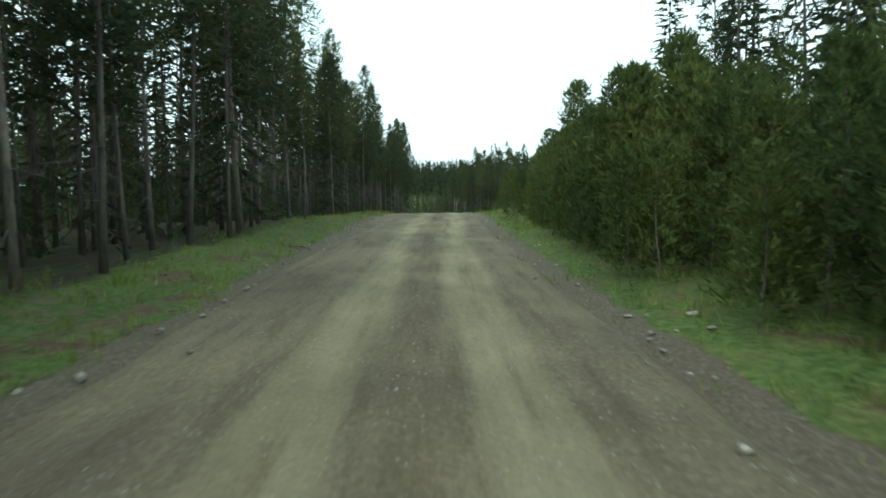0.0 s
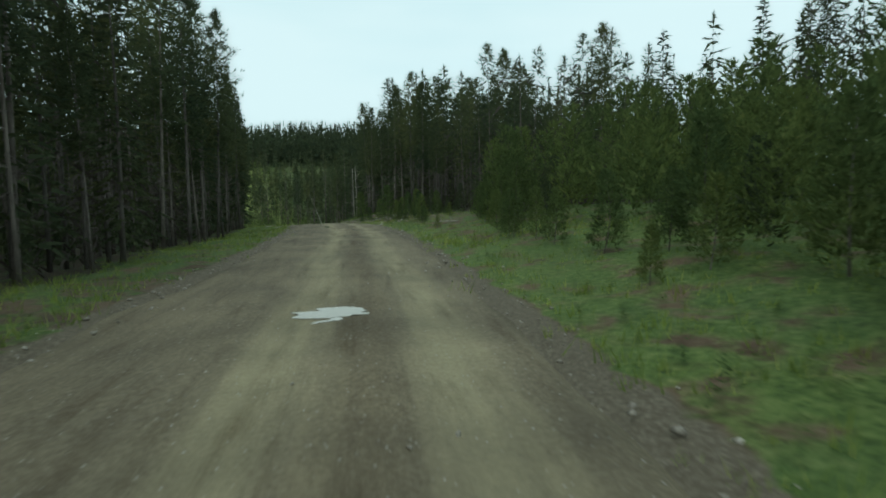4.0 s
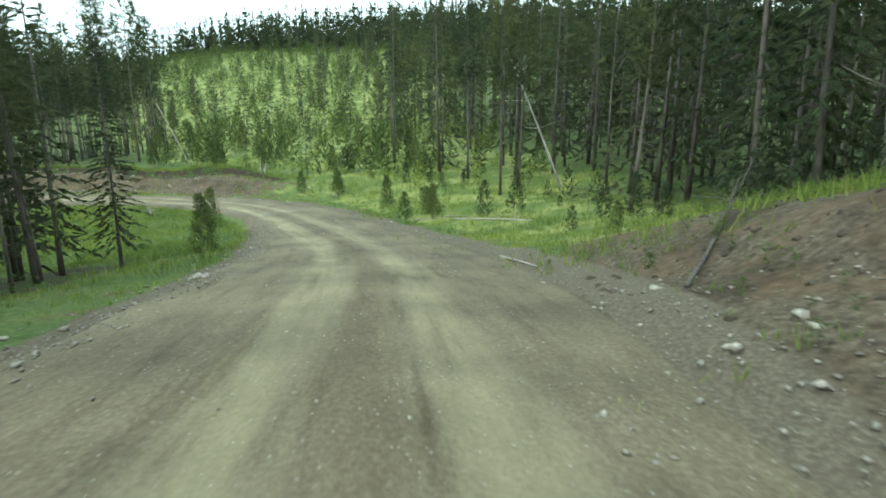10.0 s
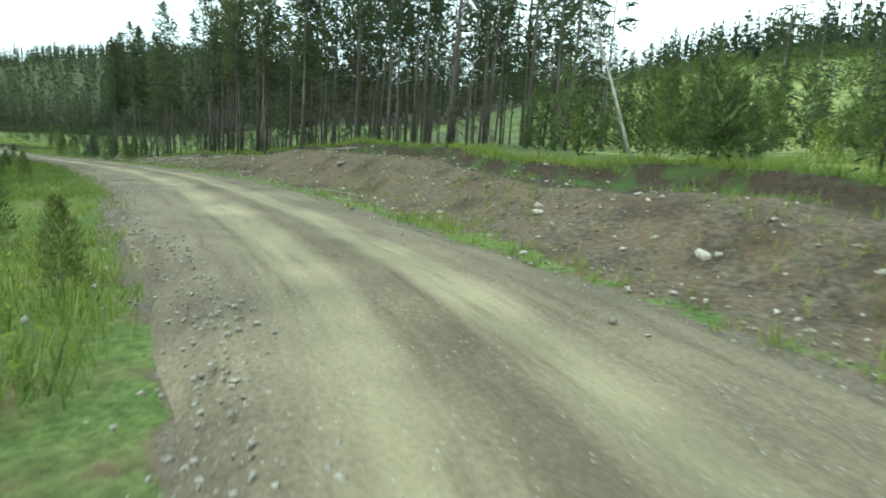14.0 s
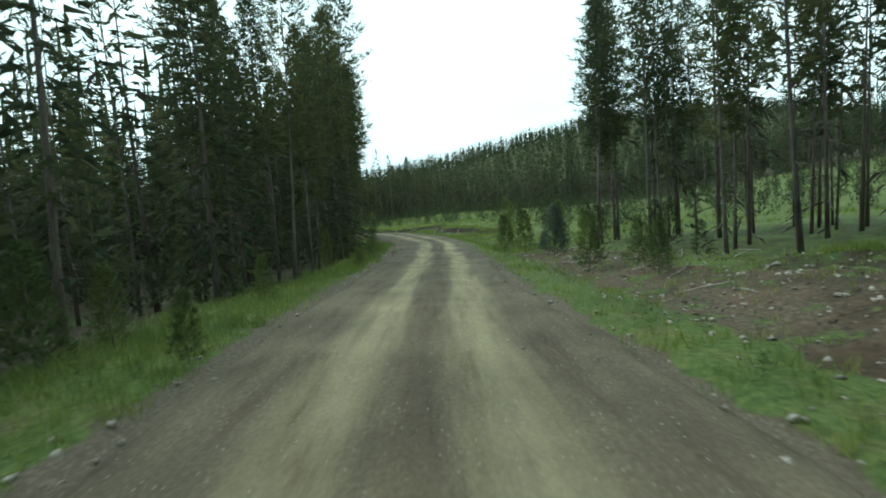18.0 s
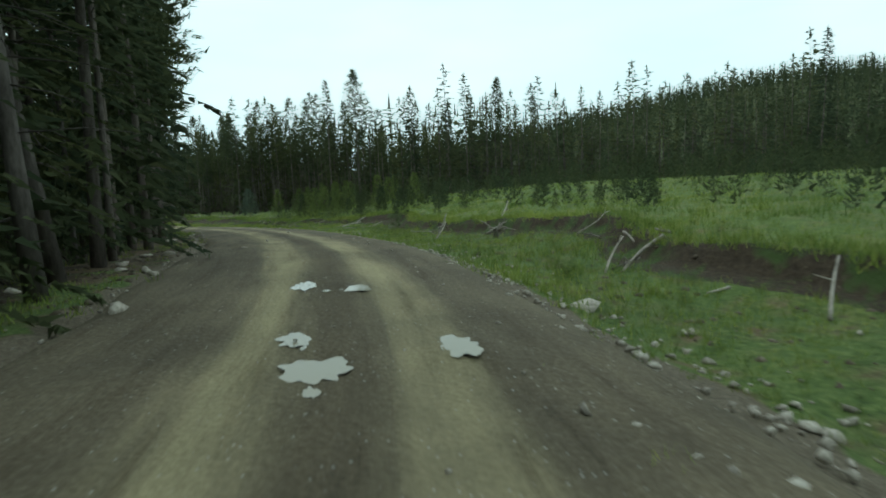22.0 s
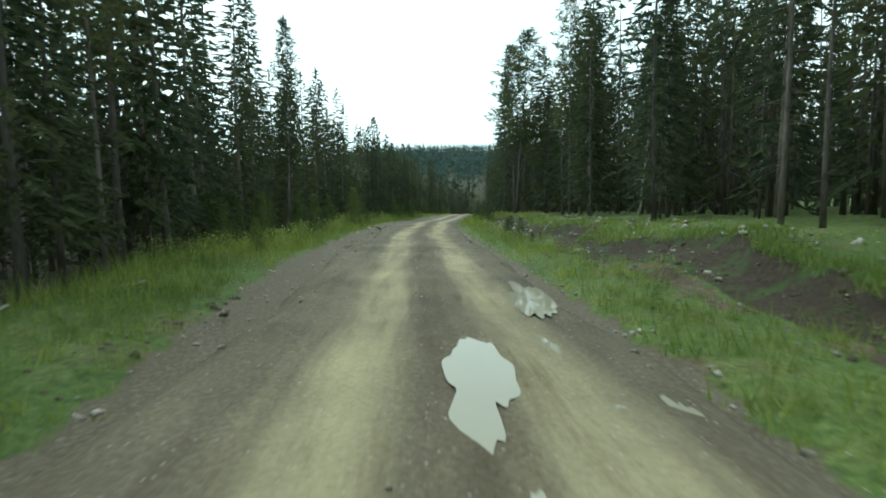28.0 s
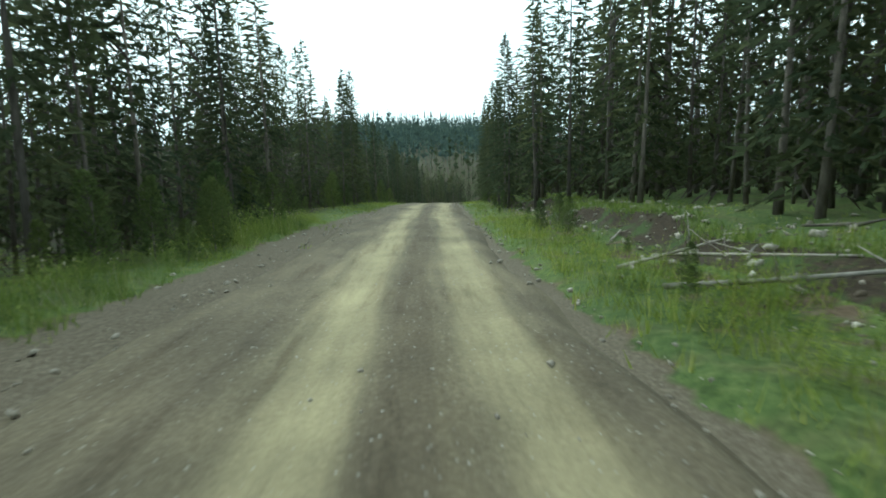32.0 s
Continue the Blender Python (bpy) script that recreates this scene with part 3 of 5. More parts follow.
def scatter_join(name, shapes, picks, places, turns, sizes, mat, label, category):
    """One object of kind stuff, from many copies of a few shapes."""
    verts, faces, normals, n = [], [], [], 0
    picks = np.asarray(picks)
    for k, (v, f, *soft) in enumerate(shapes):
        at = np.where(picks == k)[0]
        if not len(at):
            continue
        c, q = np.cos(turns[at])[:, None], np.sin(turns[at])[:, None]
        sz = sizes[at][:, None]
        x = (v[None, :, 0] * c - v[None, :, 1] * q) * sz + places[at, 0:1]
        y = (v[None, :, 0] * q + v[None, :, 1] * c) * sz + places[at, 1:2]
        z = v[None, :, 2] * sz + places[at, 2:3]
        verts.append(np.stack([x, y, z], -1).reshape(-1, 3))
        if soft:
            m = soft[0]
            normals.append(np.stack([m[None, :, 0] * c - m[None, :, 1] * q, m[None, :, 0] * q + m[None, :, 1] * c, m[None, :, 2] + 0 * c], -1).reshape(-1, 3))
        faces.append((f[None] + (np.arange(len(at)) * len(v))[:, None, None]).reshape(-1, 3) + n)
        n += len(at) * len(v)
    extra = [np.vstack(normals)] if normals else []
    ob = new(name, mesh_of(name, np.vstack(verts), np.vstack(faces), *extra, mat))
    return tagged(ob, label, category, kind="stuff")


# ---- ground and road ----
NARROW_RIGHT = {195: 0, 225: .45, 250: .3, 257: 0, 296: .15, 311: .3, 345: .45, 430: .45}
NARROW_LEFT = {200: 0, 228: .1, 290: .2, 311: .6, 335: .45, 376: .35, 430: .35}


def narrow(s, d):
    """How much the road is narrower here, in metres, on the side of d."""
    return np.where(d > 0, ramp(NARROW_RIGHT, s), ramp(NARROW_LEFT, s))


def cover_of(x, y, s, d):
    """Bare soil, forest litter (also the painted shadow of cut banks) and fresh growth, each 0 to 1."""
    a = abs(d)
    right = d > 0
    verge = 1 - smooth(2.5, 3.2, a + narrow(s, d) + 1.75 * ~right * ramp({151: 0, 158: .8, 162: 1, 171: 1, 181: 0}, s) - 0.75 * ~right * ramp({335: 0, 345: 1, 400: 1, 420: 0}, s) - 0.8 * right * ramp({130: 0, 138: 1.9, 160: 1.9, 170: 1, 180: 0, 257: 0, 264: 1.3, 286: 1.2, 296: 0}, s))
    bank = ramp({60: .3, 80: .5, 96: .7, 106: 1, 139: 1, 146: 0, 158: 0, 168: .2, 175: .95, 196: 1, 210: .75, 236: .6, 246: .35, 262: .25, 300: .35, 315: .45, 335: .6, 350: .55, 430: .5}, s) * smooth(3.4, 4.4, a + ramp({95: 0, 105: .7, 135: .7, 142: 0, 168: 0, 174: .5, 205: .5, 212: 0}, s)) * (1 - smooth(7.0, 8.6, ledge(x, y, s, a))) * right
    # Steep bank face: dark litter colour replaces soil to paint in its shadow.
    cut = ramp({98: 0, 104: .7, 136: .7, 141: 0, 169: 0, 174: 1, 212: 1, 228: .3, 235: 0, 256: 0, 262: 1, 300: 1, 312: .95, 330: .95, 420: .9}, s) * smooth(6.7, 7.1, ledge(x, y, s, d)) * (1 - smooth(7.9, 8.3, ledge(x, y, s, d))) * right
    start = ramp({-40: .25, 22: .25, 30: .36, 42: .36, 50: .35, 75: .35, 80: .2}, s) * smooth(2.6, 3.2, a) * (1 - smooth(9, 13, a)) * right
    left = ramp({-40: .35, 20: .4, 35: .6, 60: .55, 75: .35, 100: .3, 200: .2, 225: .25, 255: .15, 270: .3, 277: .75, 290: .75, 303: .65, 312: .3, 320: .15, 430: .15}, s) * (1 - smooth(4.0, 6.0, a)) * ~right
    soil = np.maximum.reduce([verge, bank, start, left])
    edge = np.where(right, ramp(TALL_RIGHT, s), ramp(TALL_LEFT, s))
    litter = smooth(edge - 1.5, edge + 1.5, a) * np.where(right & (s > 70) & (s < 245), ramp({104: .85, 116: .5}, s), np.where(right & (s > 322), 0.42, 1.0))
    litter = np.maximum(litter, np.where(right & (s > 172) & (s < 240), 0.52 * smooth(12, 24, a), smooth(78, 110, a) * (1 - 0.45 * smooth(140, 200, a))))
    litter = np.maximum(litter * (1 - in_wedge(x, y, 12)), cut)
    soil = soil * (1 - cut)
    fresh = np.maximum(np.maximum(in_wedge(x, y, 12) * smooth(9, 14, a), right * 0.62 * ramp({134: 0, 142: 1, 170: 1, 178: 0}, s) * smooth(3.6, 5.5, a) * (1 - smooth(16, 24, a))), right * 0.5 * ramp({238: 0, 246: .7, 306: .7, 322: 0}, s) * smooth(7.5, 10, a) * (1 - smooth(55, 70, a)))
    return soil, litter, fresh, verge


TALL_LEFT = {-60: 5.2, 40: 5.1, 60: 5.0, 82: 5.8, 112: 6.4, 135: 6.2, 152: 6.0, 155: 30, 180: 30, 188: 14, 200: 10, 212: 6.0, 232: 5.2, 244: 4.5, 255: 4.3, 265: 4.0, 272: 3.8, 284: 3.8, 298: 3.7, 312: 3.9, 326: 4.3, 340: 5.6, 350: 6.2, 380: 5.9, 395: 5.3, 420: 4.2, 520: 4.4}
TALL_RIGHT = {-60: 9, 22: 9, 30: 16, 74: 15, 80: 8.2, 96: 8.0, 117: 9.0, 131: 9.5, 140: 11, 172: 11, 176.5: 9.5, 181: 8.4, 222: 7.2, 238: 6.8, 241: 60, 270: 66, 290: 60, 305: 45, 318: 25, 326: 14, 332: 9, 350: 8.0, 360: 8.6, 390: 8.0, 402: 6.6, 412: 4.6, 430: 4.4, 520: 5.0}
TALL_SIZE_LEFT = {-30: 12.5, 20: 11.6, 34: 9.4, 45: 8.8, 65: 8.6, 84: 10.6, 110: 9.6, 135: 8.6, 152: 8.6, 190: 11.3, 225: 11.6, 236: 11.2, 248: 13.5, 262: 15.5, 285: 14.5, 300: 13, 325: 12, 345: 10, 370: 9.2, 400: 8.6, 450: 6.5}
TALL_SIZE_RIGHT = {-30: 10, 17: 10, 24: 7.2, 34: 5.8, 60: 6.2, 70: 6.8, 86: 7.8, 97: 9.4, 112: 12.6, 130: 14, 160: 13.2, 195: 13, 215: 12, 238: 11, 243: 11.0, 312: 11.4, 324: 11.2, 340: 11.0, 360: 11.2, 390: 10.5, 425: 9, 450: 7}


def in_wedge(x, y, wide=0.0):
    """The cleared hillside beyond the bend, full of fresh growth, between two straight forest edges."""
    def side(px, py, yaw):
        return (x - px) * math.cos(radians(yaw)) + (y - py) * math.sin(radians(yaw))
    left = np.maximum(smooth(-2, 2, side(-33.5, 173, 25)), smooth(-3, 3, side(-46, 194, 43)) * smooth(188, 196, y))
    return smooth(-3, 3, -side(-14 + wide, 165, 12)) * left * smooth(160, 166, y) * (1 - smooth(325, 350, y + 20 * wave(x, y, 26, 3)))


def build_ground():
    # The strip along the road, finely cut, and the land out to the horizon.
    ss = np.arange(-50, 515, 0.6)
    dd = np.unique(np.round(np.concatenate([np.arange(-16, -6, 0.8), np.arange(-6, 4.4, 0.3), np.arange(4.4, 8.9, 0.15), np.arange(9, 18.1, 0.8)]), 2))
    S, D = np.meshgrid(ss, dd, indexing="ij")
    x, y = beside(S.ravel(), D.ravel())
    s, d = S.ravel(), D.ravel()
    z = height(x, y, (s, d))
    z = z - 0.16 * (1 - smooth(2.2, 2.75, abs(d))) - 0.10 * (1 - smooth(3.0, 3.7, d)) * (d > 0) * ramp({130: 0, 138: 1, 168: 1, 180: 0, 257: 0, 264: 1.0, 286: 1.0, 296: 0}, s) - 0.5 * smooth(14.5, 16, abs(d))
    n, m = len(ss), len(dd)
    idx = np.arange(n * m).reshape(n, m)
    quads = np.stack([idx[:-1, :-1], idx[:-1, 1:], idx[1:, 1:], idx[1:, :-1]], -1).reshape(-1, 4)[:, ::-1]
    near = np.arange(-420, 421, 5.0)
    steps = np.concatenate([np.linspace(-2600, -450, 50), near, np.linspace(450, 2600, 50)])
    gx, gy = np.meshgrid(steps - 90, steps + 110, indexing="ij")
    gs, gd = nearest(gx.ravel(), gy.ravel())
    gz = height(gx.ravel(), gy.ravel(), (gs, gd))
    inside = (gs > -48) & (gs < 513)
    gz = gz - 1.6 * (1 - smooth(10, 14, abs(gd))) * inside
    k = len(steps)
    gi = np.arange(k * k).reshape(k, k) + n * m
    gq = np.stack([gi[:-1, :-1], gi[1:, :-1], gi[1:, 1:], gi[:-1, 1:]], -1).reshape(-1, 4)
    verts = np.vstack([np.stack([x, y, z], -1), np.stack([gx.ravel(), gy.ravel(), gz], -1)])
    me = mesh_of("ground", verts, np.vstack([quads, gq]), GROUND)
    X, Y = verts[:, 0], verts[:, 1]
    cover = np.stack(cover_of(X, Y, np.r_[s, gs], np.r_[d, gd]), -1).astype(np.float32)
    at = me.attributes.new("cover", "FLOAT_COLOR", "POINT")
    at.data.foreach_set("color", cover.ravel())
    shade_smooth(me)
    return tagged(new("ground", me), "grassy forest ground with bare soil banks and needle litter", "ground", kind="structure")


def rut(s, d):
    """Depth of the wheel tracks and the washboard between them."""
    off = ramp(TRACK, s) + 0.08 * np.sin(s / 11) + 0.05 * np.sin(s / 4.3)
    w = 0
    for c in (-0.85, 0.85):
        w = w - 0.035 * np.exp(-((d - c - off) / 0.28) ** 2)
    return w + 0.02 * np.exp(-((d - off) / 0.4) ** 2) + 0.045 * np.exp(-((abs(d - off) - 1.75) / 0.3) ** 2) * (1 + np.sin(s / 3.1)) * 0.5


def build_road():
    ss = np.arange(-48, 513, 0.4)
    dd = np.linspace(-3.6, 4.4, 46)
    S, D = np.meshgrid(ss, dd, indexing="ij")
    s, d = S.ravel(), D.ravel()
    x, y = beside(s, d)
    wide = np.where(d > 0, ramp({125: 2.45, 138: 3.4, 168: 3.5, 182: 2.6, 255: 2.5, 264: 3.5, 286: 3.4, 297: 2.5}, s), ramp({110: 2.5, 130: 2.8, 150: 2.5, 157: 1.7, 162: 0.95, 170: 0.9, 175: 1.4, 182: 2.5, 200: 2.5}, s)) - narrow(s, d) + 0.22 * wave(s, s * 0 + np.sign(d) * 9, 2.3, 5) + 0.12 * wave(s, np.sign(d) * 5, 0.7, 6)
    z = height(x, y, (s, d)) + rut(s, d) + 0.012 * wave(x, y, 0.25, 7) + 0.02 * wave(x, y, 0.8, 8) + 0.04
    for ps, pd, long, wid in PUDDLES:
        r = np.sqrt(((s - ps) / (long * 0.55)) ** 2 + ((d - pd) / (wid * 0.55)) ** 2)
        w = 1 - smooth(0.9, 2.2, r)
        z = z * (1 - w) + w * (np.interp(ps, LINE_S, LINE[:, 2]) + 0.038 - 0.045 * (1 - smooth(0.4, 1.2, r)) + 0.016 * wave(x, y, 0.12, 3) + 0.012 * wave(x, y, 0.3, 5))
    z = z - 0.30 * smooth(-0.25, 0.35, abs(d) - wide)
    n, m = len(ss), len(dd)
    idx = np.arange(n * m).reshape(n, m)
    quads = np.stack([idx[:-1, :-1], idx[:-1, 1:], idx[1:, 1:], idx[1:, :-1]], -1).reshape(-1, 4)[:, ::-1]
    me = mesh_of("road", np.stack([x, y, z], -1), quads, GRAVEL)
    uv = me.uv_layers.new(name="along")
    loop = np.empty(len(me.loops), np.int32)
    me.loops.foreach_get("vertex_index", loop)
    uv.data.foreach_set("uv", np.stack([(d - ramp(TRACK, s))[loop], s[loop]], -1).astype(np.float32).ravel())
    shade_smooth(me)
    return tagged(new("road", me), "narrow rutted gravel forest road with pale wheel tracks", "road", kind="structure")


ground = build_ground()
road = build_road()


# ---- trees ----
RNG = np.random.default_rng(11)


def plant(s0, s1, edge0, edge1, side, gap, keep=1.0):
    """Places of trees between two distances from the road, on one side, about gap metres apart."""
    out = []
    for s in np.arange(s0, s1, gap):
        e0, e1 = edge0(s), edge1(s)
        for d in np.arange(e0, e1, gap):
            if RNG.uniform() > keep:
                continue
            out.append((s + RNG.uniform(-0.5, 0.5) * gap, d + RNG.uniform(0, 0.9) * gap))
    if not out:
        return np.zeros((0, 5))
    out = np.array(out)
    x, y = beside(out[:, 0], out[:, 1] * side)
    s, d = nearest(x, y)
    edge = np.array([edge0(v) for v in s])
    ok = (d * side > 0) & (abs(d) > edge - 0.3) & (abs(d) > abs(out[:, 1]) * 0.8)
    return np.stack([x, y, height(x, y, (s, d)), s, d], -1)[ok]


left_edge = lambda s: float(ramp(TALL_LEFT, s))
right_edge = lambda s: float(ramp(TALL_RIGHT, s))

tall_left = np.vstack([plant(-30, 70, left_edge, lambda s: left_edge(s) + 6, -1, 1.4, 0.86), plant(70, 515, left_edge, lambda s: left_edge(s) + 6, -1, 1.7, 0.88),
                       plant(-30, 515, lambda s: left_edge(s) + 6, lambda s: left_edge(s) + 32, -1, 1.8, 0.92)])
tall_right = np.vstack([plant(332, 440, lambda s: right_edge(s) + 1.5, lambda s: right_edge(s) + 26, 1, 2.5, 0.8), plant(-30, 515, right_edge, lambda s: right_edge(s) + 6, 1, 2.0, 0.78),
                        plant(-30, 515, lambda s: right_edge(s) + 6, lambda s: right_edge(s) + 34, 1, 2.05, 0.9)])
# The outside of the bend, planted evenly.
fx, fy = np.meshgrid(np.arange(-110, 70, 2.5), np.arange(120, 300, 2.5))
fx, fy = fx.ravel() + RNG.uniform(-1, 1, fx.size), fy.ravel() + RNG.uniform(-1, 1, fx.size)
fs, fd = nearest(fx, fy)
bend = (fs > 136) & (fs < 200)
ok = bend & (fd > np.where(fs > 172, ramp(TALL_RIGHT, fs), 10.5)) & (fd < 62) & (RNG.uniform(size=fx.size) < 0.86)
fill = np.stack([fx, fy, height(fx, fy, (fs, fd)), fs, fd], -1)[ok]
tall_right = np.vstack([tall_right[(tall_right[:, 3] < 136) | (tall_right[:, 3] > 200)], fill])
tall = np.vstack([tall_left, tall_right])
tall = tall[(in_wedge(tall[:, 0], tall[:, 1]) < 0.3) & ((in_wedge(tall[:, 0], tall[:, 1], 12) < 0.3) | (RNG.uniform(size=len(tall)) < 0.42))]
tall = tall[(abs(tall[:, 3] - 183) > 3) | (abs(tall[:, 4] - 11.5) > 3.2)]
thin = (tall[:, 3] > 172) & (tall[:, 3] < 243) & (tall[:, 4] > 0)
tall = tall[~thin | (RNG.uniform(size=len(tall)) < 0.93) & (abs(tall[:, 4]) < ramp({172: 64, 200: 46, 225: 28, 243: 14}, tall[:, 3]))]
edge = np.where(tall[:, 4] > 0, ramp(TALL_RIGHT, tall[:, 3]), ramp(TALL_LEFT, tall[:, 3]))
# Where the wood is open, light falls in from behind.
airy = np.where(tall[:, 4] > 0, ramp({330: 1, 350: .85, 440: .85, 470: 1}, tall[:, 3]), ramp({18: 1, 28: .72, 58: .75, 72: 1, 190: 1, 205: .55, 246: .55, 256: .78, 302: .8, 312: .75, 335: .85, 350: 1, 470: 1}, tall[:, 3]))
open_wood = (RNG.uniform(size=len(tall)) < airy) | (abs(tall[:, 4]) - edge < 1.5)
tall, edge = tall[open_wood], edge[open_wood]
share = np.where(tall[:, 4] < 0, ramp({0: .08, 75: .15, 100: .3, 112: .4, 150: .5, 185: .4, 215: .6, 235: .62, 285: .66, 300: .7, 320: .8, 345: .9, 450: .9}, tall[:, 3]), ramp({0: .75, 24: .75, 30: .7, 72: .6, 80: .15, 110: .2, 130: .45, 170: .4, 178: .03, 235: .0, 245: .96, 318: .9, 326: .5, 330: .4, 395: .5, 412: .95, 450: .95}, tall[:, 3]))
is_spruce = RNG.uniform(size=len(tall)) < share
depth = abs(tall[:, 4]) - edge

NAMES = {"lodgepole": ("lodgepole_pine", "tall slender pine with bare grey trunk and dark crown", PINE),
         "spruce": ("spruce_tree", "dark green spruce with drooping branches to the ground", SPRUCE),
         "young": ("young_pine", "bushy young green pine beside the gravel road", YOUNG)}


def tree_things(kind, rows, sizes, variants, seed, group, label=None, leaf=None, detail=2, broad=1.0):
    """Trees of their own, each with trunk and crown."""
    name, text, mat = NAMES[kind]
    models = []
    for k in range(variants):
        trunk, crown = conifer(seed + k, kind, 1.0 * (14.0 if kind == "lodgepole" else 12.0 if kind == "spruce" else 3.0), detail)
        models.append((shade_smooth(mesh_of("trunk", *trunk, BARK)), mesh_of("crown", *crown, leaf or mat)))
    base = {"lodgepole": 14.0, "spruce": 12.0, "young": 3.0}[kind]
    for i, row in enumerate(rows):
        ob = new(name)
        ob.matrix_basis = Matrix.LocRotScale(row[:3], Euler((0, 0, RNG.uniform(0, 6.28))), (sizes[i] / base * broad, sizes[i] / base * broad, sizes[i] / base))
        tagged(ob, label or text, "tree", group)
        for part_name, me in zip(("trunk", "crown"), models[i % variants]):
            child = new(part_name, me)
            child.parent = ob


def tree_stuff(name, kind, rows, sizes, variants, seed, label, leaf=None, detail=0):
    base = {"lodgepole": 14.0, "spruce": 12.0, "young": 3.0}[kind]
    models = [conifer(seed + k, kind, base, detail) for k in range(variants)]
    picks, turns = RNG.integers(0, variants, len(rows)), RNG.uniform(0, 6.28, len(rows))
    ob = scatter_join(name, [m[1] for m in models], picks, rows[:, :3], turns, sizes / base, leaf or NAMES[kind][2], label, "forest")
    if kind != "young":
        trunks = scatter_join("trunks", [m[0] for m in models], picks, rows[:, :3], turns, sizes / base, BARK, "", "")
        trunks.parent = ob


tall_size = np.where(tall[:, 4] > 0, ramp(TALL_SIZE_RIGHT, tall[:, 3]), ramp(TALL_SIZE_LEFT, tall[:, 3])) * RNG.normal(1.0, 0.13, len(tall)).clip(0.65, 1.3) * np.where((depth > 5) & (tall[:, 4] < 0), 0.86, np.where(depth > 9, 0.92, 1.0))
for kind, mask in (("lodgepole", ~is_spruce), ("spruce", is_spruce)):
    rows, dep, size = tall[mask], depth[mask], tall_size[mask]
    order = np.argsort(dep)
    first, rest = order[:300], order[300:]
    close = (dep[rest] < 6.5) | (dep[rest] < 13) & (rows[rest, 4] > 0) & (rows[rest, 3] < 125) | (dep[rest] < 15) & (rows[rest, 3] > 300) & (rows[rest, 4] > 0) | (rows[rest, 3] > 112) & (rows[rest, 3] < 245) & (rows[rest, 4] > 0) & (rows[rest, 4] < 30)
    near_rest, deep = rest[close], rest[~close]
    for some, detail, seed in ((first[:120], 2, 100), (first[120:], 1, 150)):
        tree_things(kind, rows[some], size[some], 6, seed + 100 * (kind == "lodgepole"), "trees along the road", detail=detail)
    tree_stuff("conifer_forest", kind, rows[near_rest], size[near_rest], 6, 300 if kind == "spruce" else 400, "dense dark conifer forest behind the road")
    shapes = [far_conifer(750 + k, 13.0, kind == "lodgepole", 54) for k in range(6)]
    scatter_join("deep_forest", shapes, RNG.integers(0, 6, len(deep)), rows[deep, :3], RNG.uniform(0, 6.28, len(deep)), size[deep] / 13.0, NAMES[kind][2], "deep shaded conifer forest", "forest")

# Dead lower branches under the canopy, their dark colour deepening its shade.
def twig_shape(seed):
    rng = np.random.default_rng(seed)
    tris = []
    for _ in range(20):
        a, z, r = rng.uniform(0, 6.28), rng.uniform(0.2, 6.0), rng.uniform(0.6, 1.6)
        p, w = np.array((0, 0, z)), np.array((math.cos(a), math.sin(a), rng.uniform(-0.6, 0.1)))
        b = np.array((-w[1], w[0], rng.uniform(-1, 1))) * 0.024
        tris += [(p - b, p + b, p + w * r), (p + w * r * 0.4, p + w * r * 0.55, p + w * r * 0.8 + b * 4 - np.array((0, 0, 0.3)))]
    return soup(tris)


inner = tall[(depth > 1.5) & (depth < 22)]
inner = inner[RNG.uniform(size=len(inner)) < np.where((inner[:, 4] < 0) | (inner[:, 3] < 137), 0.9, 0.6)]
scatter_join("dead_branches", [twig_shape(960 + k) for k in range(6)], RNG.integers(0, 6, len(inner)), inner[:, :3], RNG.uniform(0, 6.28, len(inner)), RNG.uniform(0.8, 1.3, len(inner)), TWIG, "bare dead lower branches coloured dark for the shade of the forest", "branches")

# Young growth.
young_near = np.vstack([plant(38, 62, lambda s: 4.1, lambda s: 6.0, 1, 1.4, 0.7), plant(5, 25, lambda s: 3.5, lambda s: 4.6, 1, 0.95, 0.8), plant(26, 42, lambda s: 5.2, lambda s: 8.5, 1, 1.9, 0.5), plant(3, 25, lambda s: 4.3, lambda s: 9.5, 1, 1.35, 0.85), plant(43, 80, lambda s: 5.0, lambda s: 14.5, 1, 1.5, 0.85),
                        plant(15, 30, lambda s: 4.4, lambda s: 7.0, 1, 1.6, 0.7), plant(27, 44, lambda s: 4.6, lambda s: 8, 1, 1.8, 0.6), plant(25, 43, lambda s: 7.2, lambda s: 16, 1, 1.5, 0.85)])
young_size = np.where(young_near[:, 3] < 27, RNG.uniform(2.2, 3.9, len(young_near)) * np.where(abs(young_near[:, 4]) > 6.5, 1.4, np.where(abs(young_near[:, 4]) < 4.7, 0.55, 1.0)), RNG.uniform(1.6, 3.6, len(young_near)) * np.where(abs(young_near[:, 4]) > 7, 1.25, np.where(abs(young_near[:, 4]) < 5.4, 0.5, 0.8)))
